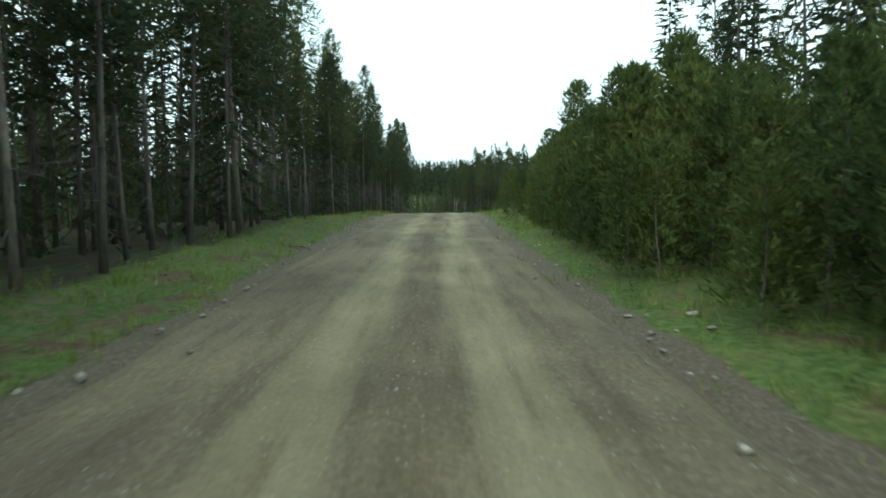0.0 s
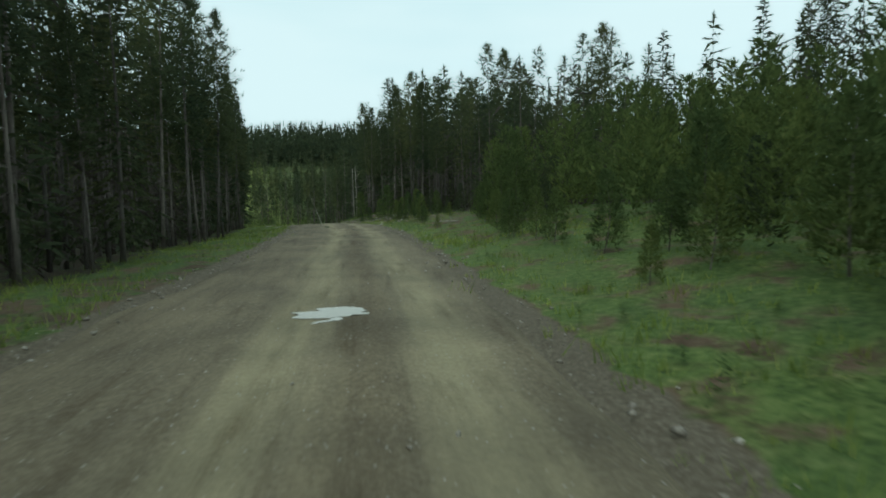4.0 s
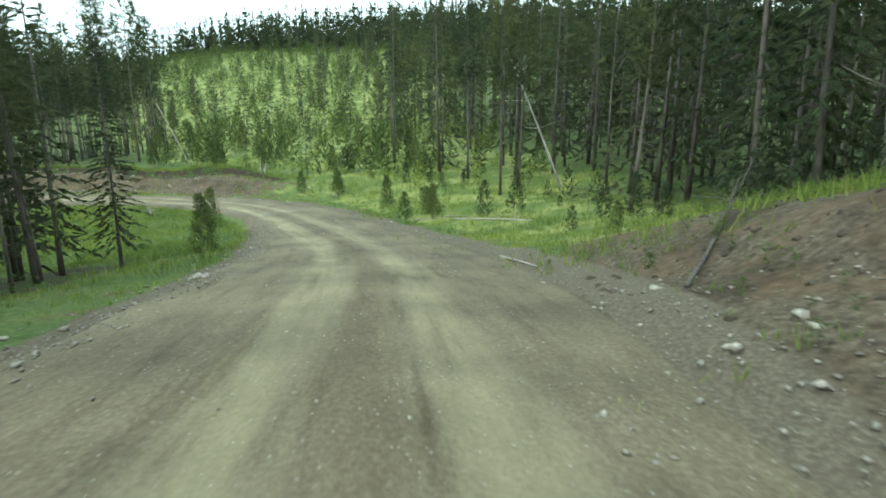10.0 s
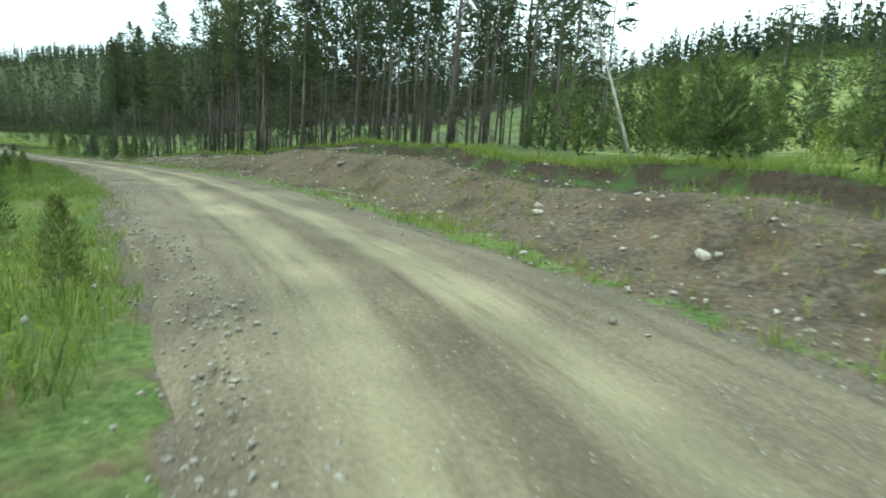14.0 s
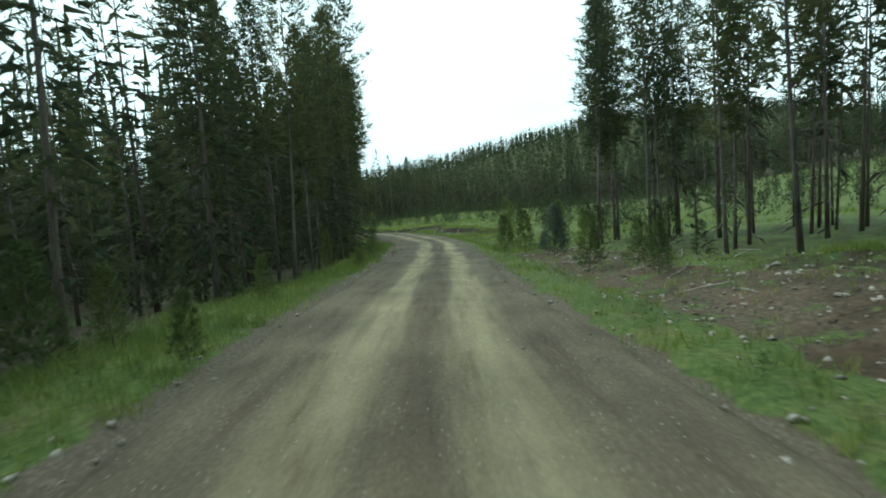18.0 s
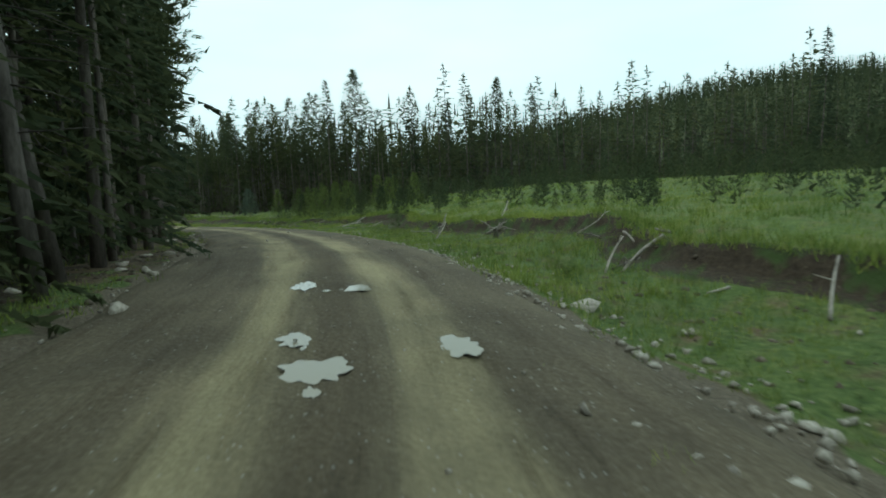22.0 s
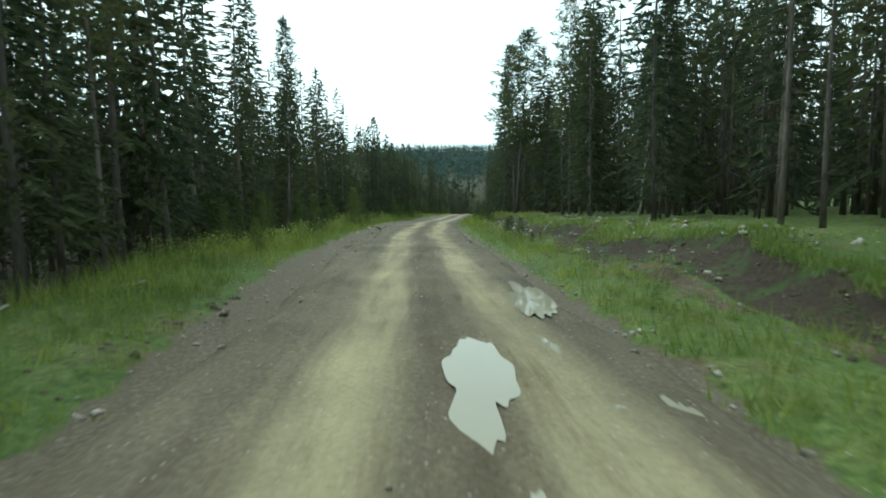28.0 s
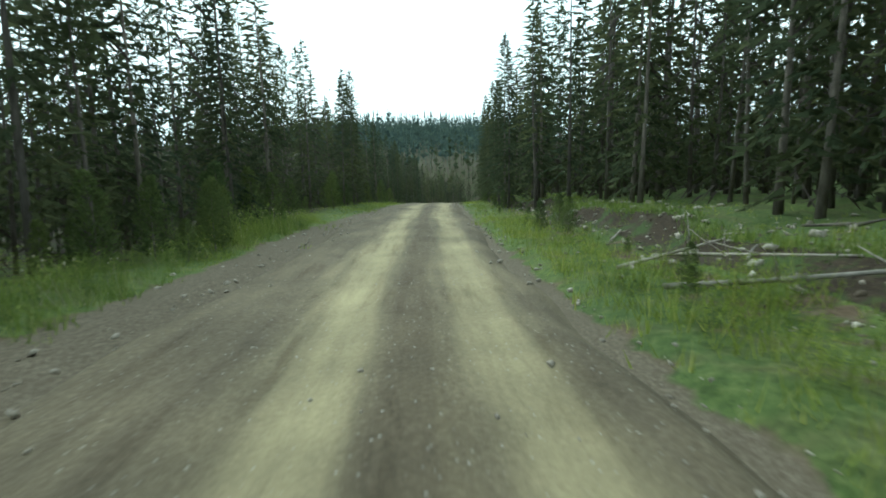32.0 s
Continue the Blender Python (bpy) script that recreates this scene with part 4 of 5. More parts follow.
low_young = np.vstack([plant(79, 104, lambda s: 4.2, lambda s: 8.2, 1, 1.6, 0.62), plant(140, 172, lambda s: 5.2, lambda s: 14, 1, 1.9, 0.55),
                       plant(222, 246, lambda s: 4.6, lambda s: 9, 1, 2.2, 0.55), plant(246, 300, lambda s: 8.5, lambda s: 15, 1, 3.0, 0.45),
                       plant(205, 260, lambda s: 3.6, lambda s: 5.2, -1, 2.8, 0.4), plant(345, 440, lambda s: 3.8, lambda s: 5.6, -1, 1.6, 0.65),
                       plant(298, 315, lambda s: 6.8, lambda s: 15, 1, 1.4, 0.72), plant(175, 186, lambda s: 3.5, lambda s: 7, -1, 3, 0.4),
                       plant(350, 440, lambda s: 3.5, lambda s: 4.8, 1, 1.5, 0.6)])
low_size = np.where((low_young[:, 3] > 298) & (low_young[:, 3] < 317) & (low_young[:, 4] > 0), RNG.uniform(1.2, 2.6, len(low_young)), RNG.uniform(0.5, 1.9, len(low_young)) * np.where((low_young[:, 3] > 348) & (low_young[:, 4] > 0), 0.55, 1.0))
# Single small trees: along, away, size.
SINGLE = [(252.3, 6.3, 1.3), (105.0, 3.6, 2.7), (103.1, 4.1, 1.2), (102.2, 3.3, .8), (368.0, -3.5, 1.0), (387.6, -3.7, 1.2), (158.7, -3.1, 1.75), (176.0, -2.6, .9), (155.7, 4.7, 1.3), (154.6, 5.6, 1.5), (247.9, 8.6, 2.3), (245.9, 7.9, 2.6), (259.2, 8.2, 1.3), (196.0, -4.5, .9), (196.3, -5.2, .8), (216.6, -2.9, .9), (218.6, -4.9, 1.3), (289.6, 6.9, 1.2), (291.8, 8.2, 1.6), (147.3, -3.5, 1.7), (238.3, 3.4, 1.9), (238.2, 4.5, 2.1), (238.6, -3.0, 1.5), (233.4, -3.0, .8), (233.9, -3.2, .7), (232.6, -3.0, .6), (398.4, -3.9, 1.3), (396.5, -3.9, .8), (96.0, 4.4, 2.6), (94.0, 4.9, 1.3), (258.0, 8.6, 2.4), (261.0, 9.3, 2.7), (179.5, -3.9, 1.2), (364.0, -3.8, 2.2)]
one = np.array(SINGLE)
ox, oy = beside(one[:, 0], one[:, 1])
single = np.stack([ox, oy, height(ox, oy, (one[:, 0], one[:, 1])), one[:, 0], one[:, 1]], -1)
rows, size = np.vstack([single, young_near, low_young]), np.r_[one[:, 2], young_size, low_size]
order = np.argsort(abs(rows[:, 4]))[:300]
for lo, hi, variants, detail, seed, text in ((0, 1.5, 5, 2, 500, "small bushy pine seedling beside the gravel road"), (1.5, 3.6, 5, 2, 520, None), (3.6, 9, 4, 3, 540, "dense bushy young pine crowding the road edge")):
    some = order[(size[order] >= lo) & (size[order] < hi)]
    tree_things("young", rows[some], size[some], variants, seed, "young pines", text, None, detail)
rest = np.setdiff1d(np.arange(len(rows)), order)
field = np.vstack([plant(243, 318, lambda s: 10.5, lambda s: min(25, max(right_edge(s), 10.6)), 1, 1.7, 0.72),
                   plant(236, 318, lambda s: 24, lambda s: max(right_edge(s), 24.1), 1, 1.55, 0.85)])
rows, size = np.vstack([rows[rest], field]), np.r_[size[rest], RNG.uniform(0.5, 1.9, len(field))]
large = (size > 2.1) & (abs(rows[:, 4]) < 19)
tree_stuff("young_pine_thicket", "young", rows[large], np.minimum(size[large], 3.8), 5, 620, "bushy young pines on a slope beside the road", None, 1)
rows, size = rows[~large], size[~large]
close = abs(rows[:, 4]) < 11
tree_stuff("young_pine_thicket", "young", rows[close], size[close], 5, 600, "low young pines in a grassy clearing", PINE, 1)
tree_stuff("young_pine_thicket", "young", rows[~close], size[~close], 5, 600, "low young pines in a grassy clearing", PINE)
# Dark saplings under the forest edge.
under = np.vstack([plant(-15, 150, lambda s: left_edge(s) + 1.0, lambda s: left_edge(s) + 7.5, -1, 1.9, 0.6), plant(186, 345, lambda s: left_edge(s) + 0.8, lambda s: left_edge(s) + 6.5, -1, 1.9, 0.6)])
tree_stuff("undergrowth", "young", under, RNG.uniform(0.9, 2.4, len(under)), 5, 640, "dark saplings in the shade of the forest edge", SPRUCE)
# Lone tall pines left standing at the edge of the clearing.
lone = np.array([(238.3, 9.0), (240.2, 9.7), (238.2, 11.0), (239.0, 12.4), (237.8, 12.9)])
lx, ly = beside(lone[:, 0], lone[:, 1])
tree_things("lodgepole", np.stack([lx, ly, height(lx, ly)], -1), np.array([12.0, 11.0, 12.5, 10.0, 11.5]), 3, 230, "lone pines", "tall thin lone pine with sparse crown at the clearing")
# Tall trees that lean over the verge.
for kind, rows, sizes, seed, broad in (("lodgepole", [(270.5, -3.5), (262.5, -4.9), (272.5, -3.9), (290.6, -3.9), (292.1, -3.9), (294.6, -3.9), (373.6, 6.5), (378.0, 6.8)], (15, 15, 14.5, 14, 14.5, 13.5, 13, 13), 240, 1.6),
                                       ("spruce", [(299.0, -4.1), (302.5, -4.0), (305.6, -4.1), (321.5, -4.2), (382.5, 6.6), (386.5, 6.4), (391.0, 6.6)], (13, 13.5, 13, 12, 13, 13.5, 13), 110, 0.85)):
    rows = np.array(rows)
    ex, ey = beside(rows[:, 0], rows[:, 1])
    tree_things(kind, np.stack([ex, ey, height(ex, ey)], -1), sizes, 4, seed, "trees along the road", broad=broad)
# A young blue-grey spruce on its own in the grass.
sx, sy = beside(np.array([323.8, 236.0]), np.array([8.0, 5.4]))
tree_things("young", np.stack([sx, sy, height(sx, sy) - 0.08], -1), np.array([2.9, 2.3]), 2, 180, "young spruces", "small blue-grey spruce standing in the grass", FROST, 3, 1.15)
wx, wy = RNG.uniform(-230, 20, 12000), RNG.uniform(160, 350, 12000)
ok = in_wedge(wx, wy, 12) > 0.5
ws, wd = nearest(wx, wy)
ok &= wd > 8.5
wedge_rows = np.stack([wx, wy, height(wx, wy, (ws, wd)), ws, wd], -1)[ok]
third = len(wedge_rows) * 9 // 20
low_rows = wedge_rows[third::2]
tree_stuff("fresh_thicket", "young", low_rows, RNG.uniform(0.6, 1.7, len(low_rows)), 5, 650, "bright green regrowth on a cleared hillside", FRESH)
tree_stuff("young_pine_thicket", "young", wedge_rows[:third], RNG.uniform(1.1, 3.7, third), 5, 660, "young green pines on a cleared hillside")
dark = wedge_rows[::14]
tree_stuff("conifer_forest", "spruce", dark, 1.6 + 4.2 * RNG.uniform(0, 1, len(dark)) ** 2.2, 5, 670, "scattered dark spruces on a cleared hillside")

# Trees thin out from the forest edges into the clearing.
def from_edge(x, y):
    c, q = math.cos(radians(12)), math.sin(radians(12))
    right = -((x + 2) * c + (y - 165) * q)
    c, q = math.cos(radians(43)), math.sin(radians(43))
    left = (x + 46) * c + (y - 194) * q
    return np.minimum(right, left.clip(0.5, None) * 1.6)


thinning = wedge_rows[RNG.uniform(size=len(wedge_rows)) < 0.34 * np.exp(-from_edge(wedge_rows[:, 0], wedge_rows[:, 1]) / 11) * smooth(182, 200, wedge_rows[:, 1])]
for kind, some in (("lodgepole", thinning[::2]), ("spruce", thinning[1::2])):
    tree_stuff("conifer_forest", kind, some, RNG.uniform(4.5, 10.5, len(some)), 5, 690, "conifers thinning out into a cleared hillside")
pale = wedge_rows[5::60]
tree_stuff("conifer_forest", "lodgepole", pale, RNG.uniform(6.0, 10.0, len(pale)), 4, 680, "scattered pines left standing on a cleared hillside")
mx, my = RNG.uniform(-36, -12, 26), RNG.uniform(169, 186, 26)
ms, md = nearest(mx, my)
ok = md > 8.5
tree_things("young", np.stack([mx, my, height(mx, my, (ms, md))], -1)[ok], RNG.uniform(1.0, 2.4, ok.sum()), 4, 560, "young pines", "dark young pine at the foot of the cleared hillside")

# Woods in the distance.
models = [far_conifer(700 + k, 12.0, k % 4 == 0, 6) for k in range(8)]


def woods(name, count, box, test, label, scale=1.0, leaf=None):
    x, y = RNG.uniform(box[0], box[1], count), RNG.uniform(box[2], box[3], count)
    s, d = nearest(x, y)
    ok = test(x, y, s, d)
    x, y, s, d = x[ok], y[ok], s[ok], d[ok]
    rows = np.stack([x, y, height(x, y, (s, d))], -1)
    scatter_join(name, models, RNG.integers(0, 8, len(x)), rows, RNG.uniform(0, 6.28, len(x)), RNG.uniform(0.65, 1.2, len(x)) * scale, leaf or SPRUCE, label, "forest")


def beyond(x, y, s, d):
    edge = np.where(d > 0, ramp(TALL_RIGHT, s) + 32, ramp(TALL_LEFT, s) + 29)
    past = (s > LINE_S[-1] - 2) | (s < LINE_S[0] + 2)
    return ((abs(d) > edge) | past & (abs(d) > 12)) & (in_wedge(x, y) < 0.3) & ~((d > 0) & (s > 172) & (s < 246) & (abs(d) < 130))


woods("distant_woods", 13000, (-420, 230, -60, 540), beyond, "distant conifer woods on the hills")
woods("distant_woods", 7000, (-215, -8, -50, 165), beyond, "conifer woods inside the bend of the road")
woods("hilltop_woods", 9500, (-160, 170, 290, 480), lambda x, y, s, d: in_wedge(x, y) < 0.3, "conifer woods along the top of a cleared hillside", 1.15)
woods("mountain_woods", 24000, (-1250, -200, 40, 900), lambda x, y, s, d: (abs(d) > 120) & ((x < -420) | (y > 540)), "conifer woods covering a far mountain", 1.35)
# The ridge takes the hazed needles, as no air lies between.
woods("ridge_woods", 36000, (-1500, -300, -900, 200), lambda x, y, s, d: (abs(d) > 45) & ((x < -420) | (y < -60)) & (abs(np.degrees(np.arctan2(-(x + 290), y - 45)) - 135) < 15), "conifer woods covering a far ridge, haze mixed into their blue-green colour", 1.6, RIDGE)


# ---- things by the road ----
def stone_shape(seed, flat=0.58, points=11):
    """A broken angular stone about one metre across."""
    rng = np.random.default_rng(seed)
    p = rng.normal(0, 1, (points, 3))
    p = p / np.linalg.norm(p, axis=1)[:, None] * rng.uniform(0.42, 0.56, (points, 1)) * (1.0, rng.uniform(0.65, 0.95), flat)
    bm = bmesh.new()
    for q in p:
        bm.verts.new(q)
    bmesh.ops.convex_hull(bm, input=bm.verts)
    loose = [v for v in bm.verts if not v.link_faces]
    bmesh.ops.delete(bm, geom=loose, context="VERTS")
    bmesh.ops.triangulate(bm, faces=bm.faces)
    bm.verts.index_update()
    verts = np.array([v.co[:] for v in bm.verts])
    faces = np.array([[v.index for v in f.verts] for f in bm.faces])
    bm.free()
    return verts, faces


STONES = [mesh_of("stone", *stone_shape(40 + k), STONE) for k in range(6)]


def put_stone(s, d, size, label="pale angular stone lying beside the gravel road"):
    x, y = beside(np.array([s]), np.array([d]))
    z = height(x, y, (np.array([s]), np.array([d])))[0]
    ob = new("stone", STONES[RNG.integers(0, 6)])
    lift = 0.05 if abs(d) < 2.4 else 0.0
    ob.matrix_basis = Matrix.LocRotScale((x[0], y[0], z + size * 0.03 + lift), Euler((RNG.uniform(-.3, .3), RNG.uniform(-.3, .3), RNG.uniform(0, 6.28))), (size, size, size))
    tagged(ob, label, "stone", "stones along the road")


BIG_STONES = [(99.5, 3.9, .3), (98.8, 3.7, .24), (101.8, 2.8, .22), (364.4, -3.0, .42), (367.2, 4.1, .34), (366.7, 4.7, .28), (363.2, 3.4, .24), (362.7, 3.9, .26), (155.9, -.8, .15), (101.2, 5.0, .3), (122.7, 5.0, .34), (121.7, 5.3, .3), (122.7, 4.4, .24), (128.1, 4.0, .36), (276.0, 5.8, .25), (179.5, 5.0, .34), (179.9, 5.3, .26), (191.6, 5.6, .5), (288.7, 1.4, .2), (288.5, 4.7, .36), (246.6, 4.3, .2), (365.8, -2.6, .45), (8.4, -2.5, .16), (5.1, -2.6, .17), (9.4, -2.5, .15), (6.8, 3.4, .2), (6.2, 3.3, .18), (7.0, 2.7, .14), (52.9, 3.1, .28), (79.5, 2.8, .26), (90.0, 2.9, .42),
              (129.0, 4.9, .42), (125.2, 3.9, .3), (127.3, 5.1, .26), (126.1, 5.8, .32), (127.4, 5.5, .22), (129.2, -2.7, .28), (128.3, -2.6, .22), (142.0, -2.6, .3), (141.6, -2.3, .24),
              (144.1, 7.0, .3), (163.8, 0.2, .08), (164.2, 0.5, .09), (167.3, 0.6, .08), (175.8, 5.1, .35), (194.1, 4.8, .28), (184.5, 3.7, .38),
              (185.8, 4.1, .3), (232.0, 5.3, .24), (256.2, -2.2, .22), (277.4, -1.0, .22), (280.4, -.3, .16), (277.8, -2.9, .45), (268.6, -1.9, .4), (268.7, 4.2, .5)]
for row in BIG_STONES:
    put_stone(*row)
for s0, s1, d0, d1, count, lo, hi in ((0, 25, 2.4, 4.2, 22, .06, .17), (0, 40, -3.0, -2.3, 16, .05, .14), (98, 134, 3.2, 8.2, 60, .06, .24), (118, 152, -3.4, -2.3, 34, .07, .2),
                                      (135, 170, 2.5, 4.2, 30, .08, .24), (166, 203, 3.2, 7.6, 90, .06, .24), (268, 300, -4.2, -2.4, 26, .12, .4), (262, 300, 2.3, 3.4, 26, .08, .26),
                                      (345, 400, 3.5, 7.0, 30, .08, .26), (370, 398, 5.0, 8.6, 46, .1, .4), (340, 402, -3.5, -2.8, 60, .06, .24), (360, 364, 4.0, 5.0, 10, .08, .2)):
    for _ in range(int(count * 0.56)):
        put_stone(RNG.uniform(s0, s1), RNG.uniform(d0, d1), RNG.uniform(lo, hi))

small = [stone_shape(60 + k, 0.6, 9) for k in range(5)]


def pebbles(name, count, spread, lo, hi, label, sink=0.1):
    s, d = spread(count)
    x, y = beside(s, d)
    z = height(x, y, (s, d)) + np.where(abs(d) < 2.3, 0.04 + rut(s, d), 0.0)
    size = lo + (hi - lo) * RNG.uniform(0, 1, len(s)) ** 2.5
    rows = np.stack([x, y, z + size * sink], -1)
    scatter_join(name, small, RNG.integers(0, 5, len(s)), rows, RNG.uniform(0, 6.28, len(s)), size, STONE, label, "stones")


def along(count):
    return RNG.uniform(-10, 440, count)


pebbles("loose_gravel", 5000, lambda n: (along(n), RNG.normal(0, 1.5, n).clip(-2.4, 2.4)), 0.015, 0.07, "small loose stones on the gravel road", -0.02)
def edge_spread(n):
    s, side = along(n), RNG.choice((-1, 1), n)
    return s, side * (RNG.normal(2.65, 0.3, n) - narrow(s, side))


pebbles("edge_gravel", 5500, edge_spread, 0.025, 0.14, "loose stones along the road edges")

def bend_spread(n):
    s = np.where(RNG.uniform(size=n) < 0.5, RNG.uniform(126, 182, n), RNG.uniform(108, 206, n))
    left = -ramp({108: 2.6, 150: 2.6, 157: 1.9, 162: 1.15, 170: 1.1, 175: 1.6, 182: 2.7, 206: 2.6}, s) - RNG.normal(-0.3, 0.22, n)
    return s, np.where(RNG.uniform(size=n) < 0.55, left, np.where(s < 172, RNG.normal(3.5, 0.8, n), RNG.normal(3.3, 0.6, n)))


pebbles("bend_gravel", 9500, bend_spread, 0.02, 0.085, "coarse gravel on the shoulders of the bend")
pebbles("bank_stones", 3000, lambda n: (np.where(RNG.uniform(size=n) < 0.55, RNG.uniform(90, 136, n), RNG.uniform(165, 222, n)), RNG.uniform(3.2, 8.0, n)), 0.03, 0.2, "stones in the bare earth bank")
pebbles("bank_stones", 900, lambda n: (RNG.uniform(208, 248, n), RNG.uniform(3.4, 8.5, n)), 0.03, 0.16, "stones in rough ground beside the road")
pebbles("ditch_stones", 1500, lambda n: (RNG.uniform(257, 296, n), RNG.normal(3.7, 0.55, n)), 0.03, 0.2, "coarse stones along the ditch edge")
pebbles("moss_stones", 1000, lambda n: (RNG.uniform(340, 415, n), RNG.uniform(4.4, 8.6, n)), 0.05, 0.32, "pale stones lying on mossy forest ground")
pebbles("slash_stones", 1500, lambda n: (np.where(RNG.uniform(size=n) < 0.3, RNG.uniform(24, 44, n), RNG.uniform(330, 430, n)), RNG.uniform(3.0, 7.5, n)), 0.03, 0.16, "stones among grass and slash")


def wood(s0, d0, s1, d1, radius, rise=0.0, name="fallen_log", label="bleached fallen log lying on the ground", mat=None, stubs=3):
    """A log or stick between two places, with broken branch stubs; rise lifts its far end."""
    n = 6
    s, d = np.linspace(s0, s1, n), np.linspace(d0, d1, n)
    x, y = beside(s, d)
    z = height(x, y, (s, d))
    line = np.linspace(z[0], z[-1], n)
    z = np.maximum(line, z - 0.03) + radius * 0.7 + np.linspace(0, rise, n)
    p = np.stack([x, y, z], -1) + np.stack([np.sin(np.linspace(0, 3, n)) * RNG.normal(0, 0.05)] * 3, -1) * (1, 1, 0.2)
    base = p[0].copy()
    p = p - base
    long = np.linalg.norm(p[-1])
    ob = new(name)
    ob.location = base
    tagged(ob, label, "log" if radius > 0.045 else "branch")
    body = new("stem", shade_smooth(mesh_of("stem", *tube(p, np.linspace(radius, radius * 0.55, n), 8), mat or DEAD)))
    body.parent = ob
    for _ in range(stubs):
        u = RNG.uniform(0.3, 0.95)
        q = p[int(u * (n - 1))]
        w = RNG.normal(0, 1, 3) * (1, 1, 0.4) + (0, 0, 0.5)
        w = w / np.linalg.norm(w) * long * RNG.uniform(0.08, 0.22)
        twig = new("branch_stub", mesh_of("branch_stub", *tube([q, q + w * 0.6, q + w * (1, 1, 1.1)], [radius * 0.4, radius * 0.28, radius * 0.12], 5), mat or DEAD))
        twig.parent = ob
    return ob


for row in ((124.2, 4.9, 125.8, 6.5, .06), (122.3, 3.2, 121.0, 2.9, .03), (168.2, 10.2, 169.2, 11.2, .05), (252.2, 4.7, 251.0, 6.0, .04), (248.6, 4.6, 246.2, 4.2, .05), (155.4, 5.0, 154.4, 6.4, .06), (154.6, 6.2, 153.2, 6.8, .05), (296.8, 7.6, 294.8, 5.7, .07), (296.2, 7.2, 295.4, 5.6, .05), (193.6, 7.4, 195.6, 6.9, .06), (186.4, 3.7, 188.6, 3.6, .04), (212.0, 5.8, 214.6, 8.0, .06), (41.2, 3.5, 40.4, 4.8, .06), (38.3, 3.7, 37.7, 4.7, .05), (36.8, 4.2, 35.8, 4.6, .04), (31.9, 4.0, 30.9, 5.0, .06), (55.9, -3.4, 52.5, -3.8, .07), (15.5, -3.3, 14.8, -2.6, .03),
            (89.4, 4.7, 88.0, 5.3, .05), (93.0, -4.2, 95.4, -4.0, .06), (80.8, 4.7, 79.4, 5.4, .05), (125.6, 5.0, 126.9, 6.5, .05), (142.9, 3.5, 140.7, 3.6, .045), (125.4, 3.1, 124.1, 3.4, .045),
            (153.2, 5.8, 150.1, 7.5, .06), (186.7, 3.1, 184.9, 3.35, .035), (213.7, 5.3, 210.9, 6.5, .06), (208.3, 6.2, 206.8, 7.4, .06), (257.6, 8.2, 255.0, 6.4, .05), (317.7, 7.2, 316.2, 7.1, .05),
            (315.9, 6.6, 314.7, 8.3, .06), (314.5, 6.2, 313.3, 6.7, .07), (394.5, 3.6, 395.5, 6.0, .05), (392.7, 3.6, 391.3, 6.2, .055), (395.9, 5.0, 392.3, 5.9, .045), (354.1, 5.7, 352.1, 6.5, .05),
            (105.5, 4.5, 103.0, 7.0, .05), (101.5, 5.2, 100.6, 5.6, .04), (98.0, 6.6, 96.5, 8.0, .05), (358.8, 5.2, 357.1, 6.6, .05), (369.3, 5.0, 367.3, 6.2, .05), (377.3, 5.4, 375.9, 7.0, .05)):
    wood(*row[:4], row[4] * 0.75)
for row in ((174.2, 8.2, 174.5, 8.6, .06, .75), (173.9, 8.2, 174.6, 9.3, .07, .7), (174.8, 8.4, 174.1, 8.9, .05, .5), (172.6, 9.0, 172.4, 9.4, .045, .45), (130.8, 3.1, 130.9, 3.15, .04, .5), (126.9, 3.0, 127.0, 3.05, .04, .5),
            (165.2, 5.3, 165.2, 6.1, .05, .15), (267.1, 6.7, 267.5, 7.2, .05, .6), (271.1, 5.9, 271.4, 6.3, .05, .6), (271.0, 6.2, 271.5, 7.0, .05, .35), (280.8, 8.1, 280.9, 8.2, .06, .6),
            (282.2, 6.1, 282.9, 6.8, .05, .8), (281.4, 5.7, 282.1, 6.4, .05, .55), (38.0, 4.3, 38.2, 4.4, .04, .4), (115.0, -5.0, 116.2, -5.6, .05, .7)):
    reach = 0.9 / max(math.hypot(row[2] - row[0], row[3] - row[1]), 0.05)
    row = (row[0], row[1], row[0] + (row[2] - row[0]) * max(reach, 1), row[1] + (row[3] - row[1]) * max(reach, 1), row[4] * 0.55, row[5])
    wood(*row, name="leaning_branch", label="bleached dead branch leaning out of the ground", stubs=2)
for row in ((156.5, 14.0, 161.0, 14.5, .07, 7.5), (137.0, 9.8, 139.5, 10.4, .06, 8.5), (141.0, 10.6, 141.8, 10.7, .06, 9.0), (181.5, 9.4, 184.0, 9.2, .045, 5.2), (356.0, 9.6, 359.0, 11.0, .05, 4.0)):
    wood(*row, "dead_snag", "pale bare dead tree leaning among the pines", None, 7)
wood(136.8, 4.2, 141.5, 8.0, .03, 0.25, "fallen_branch", "long dark fallen branch on the earth bank", BARK, 6)
wood(105.8, 4.8, 103.3, 7.2, .045, 0.1, "fallen_branch", "long dark fallen branch on the earth bank", BARK, 5)


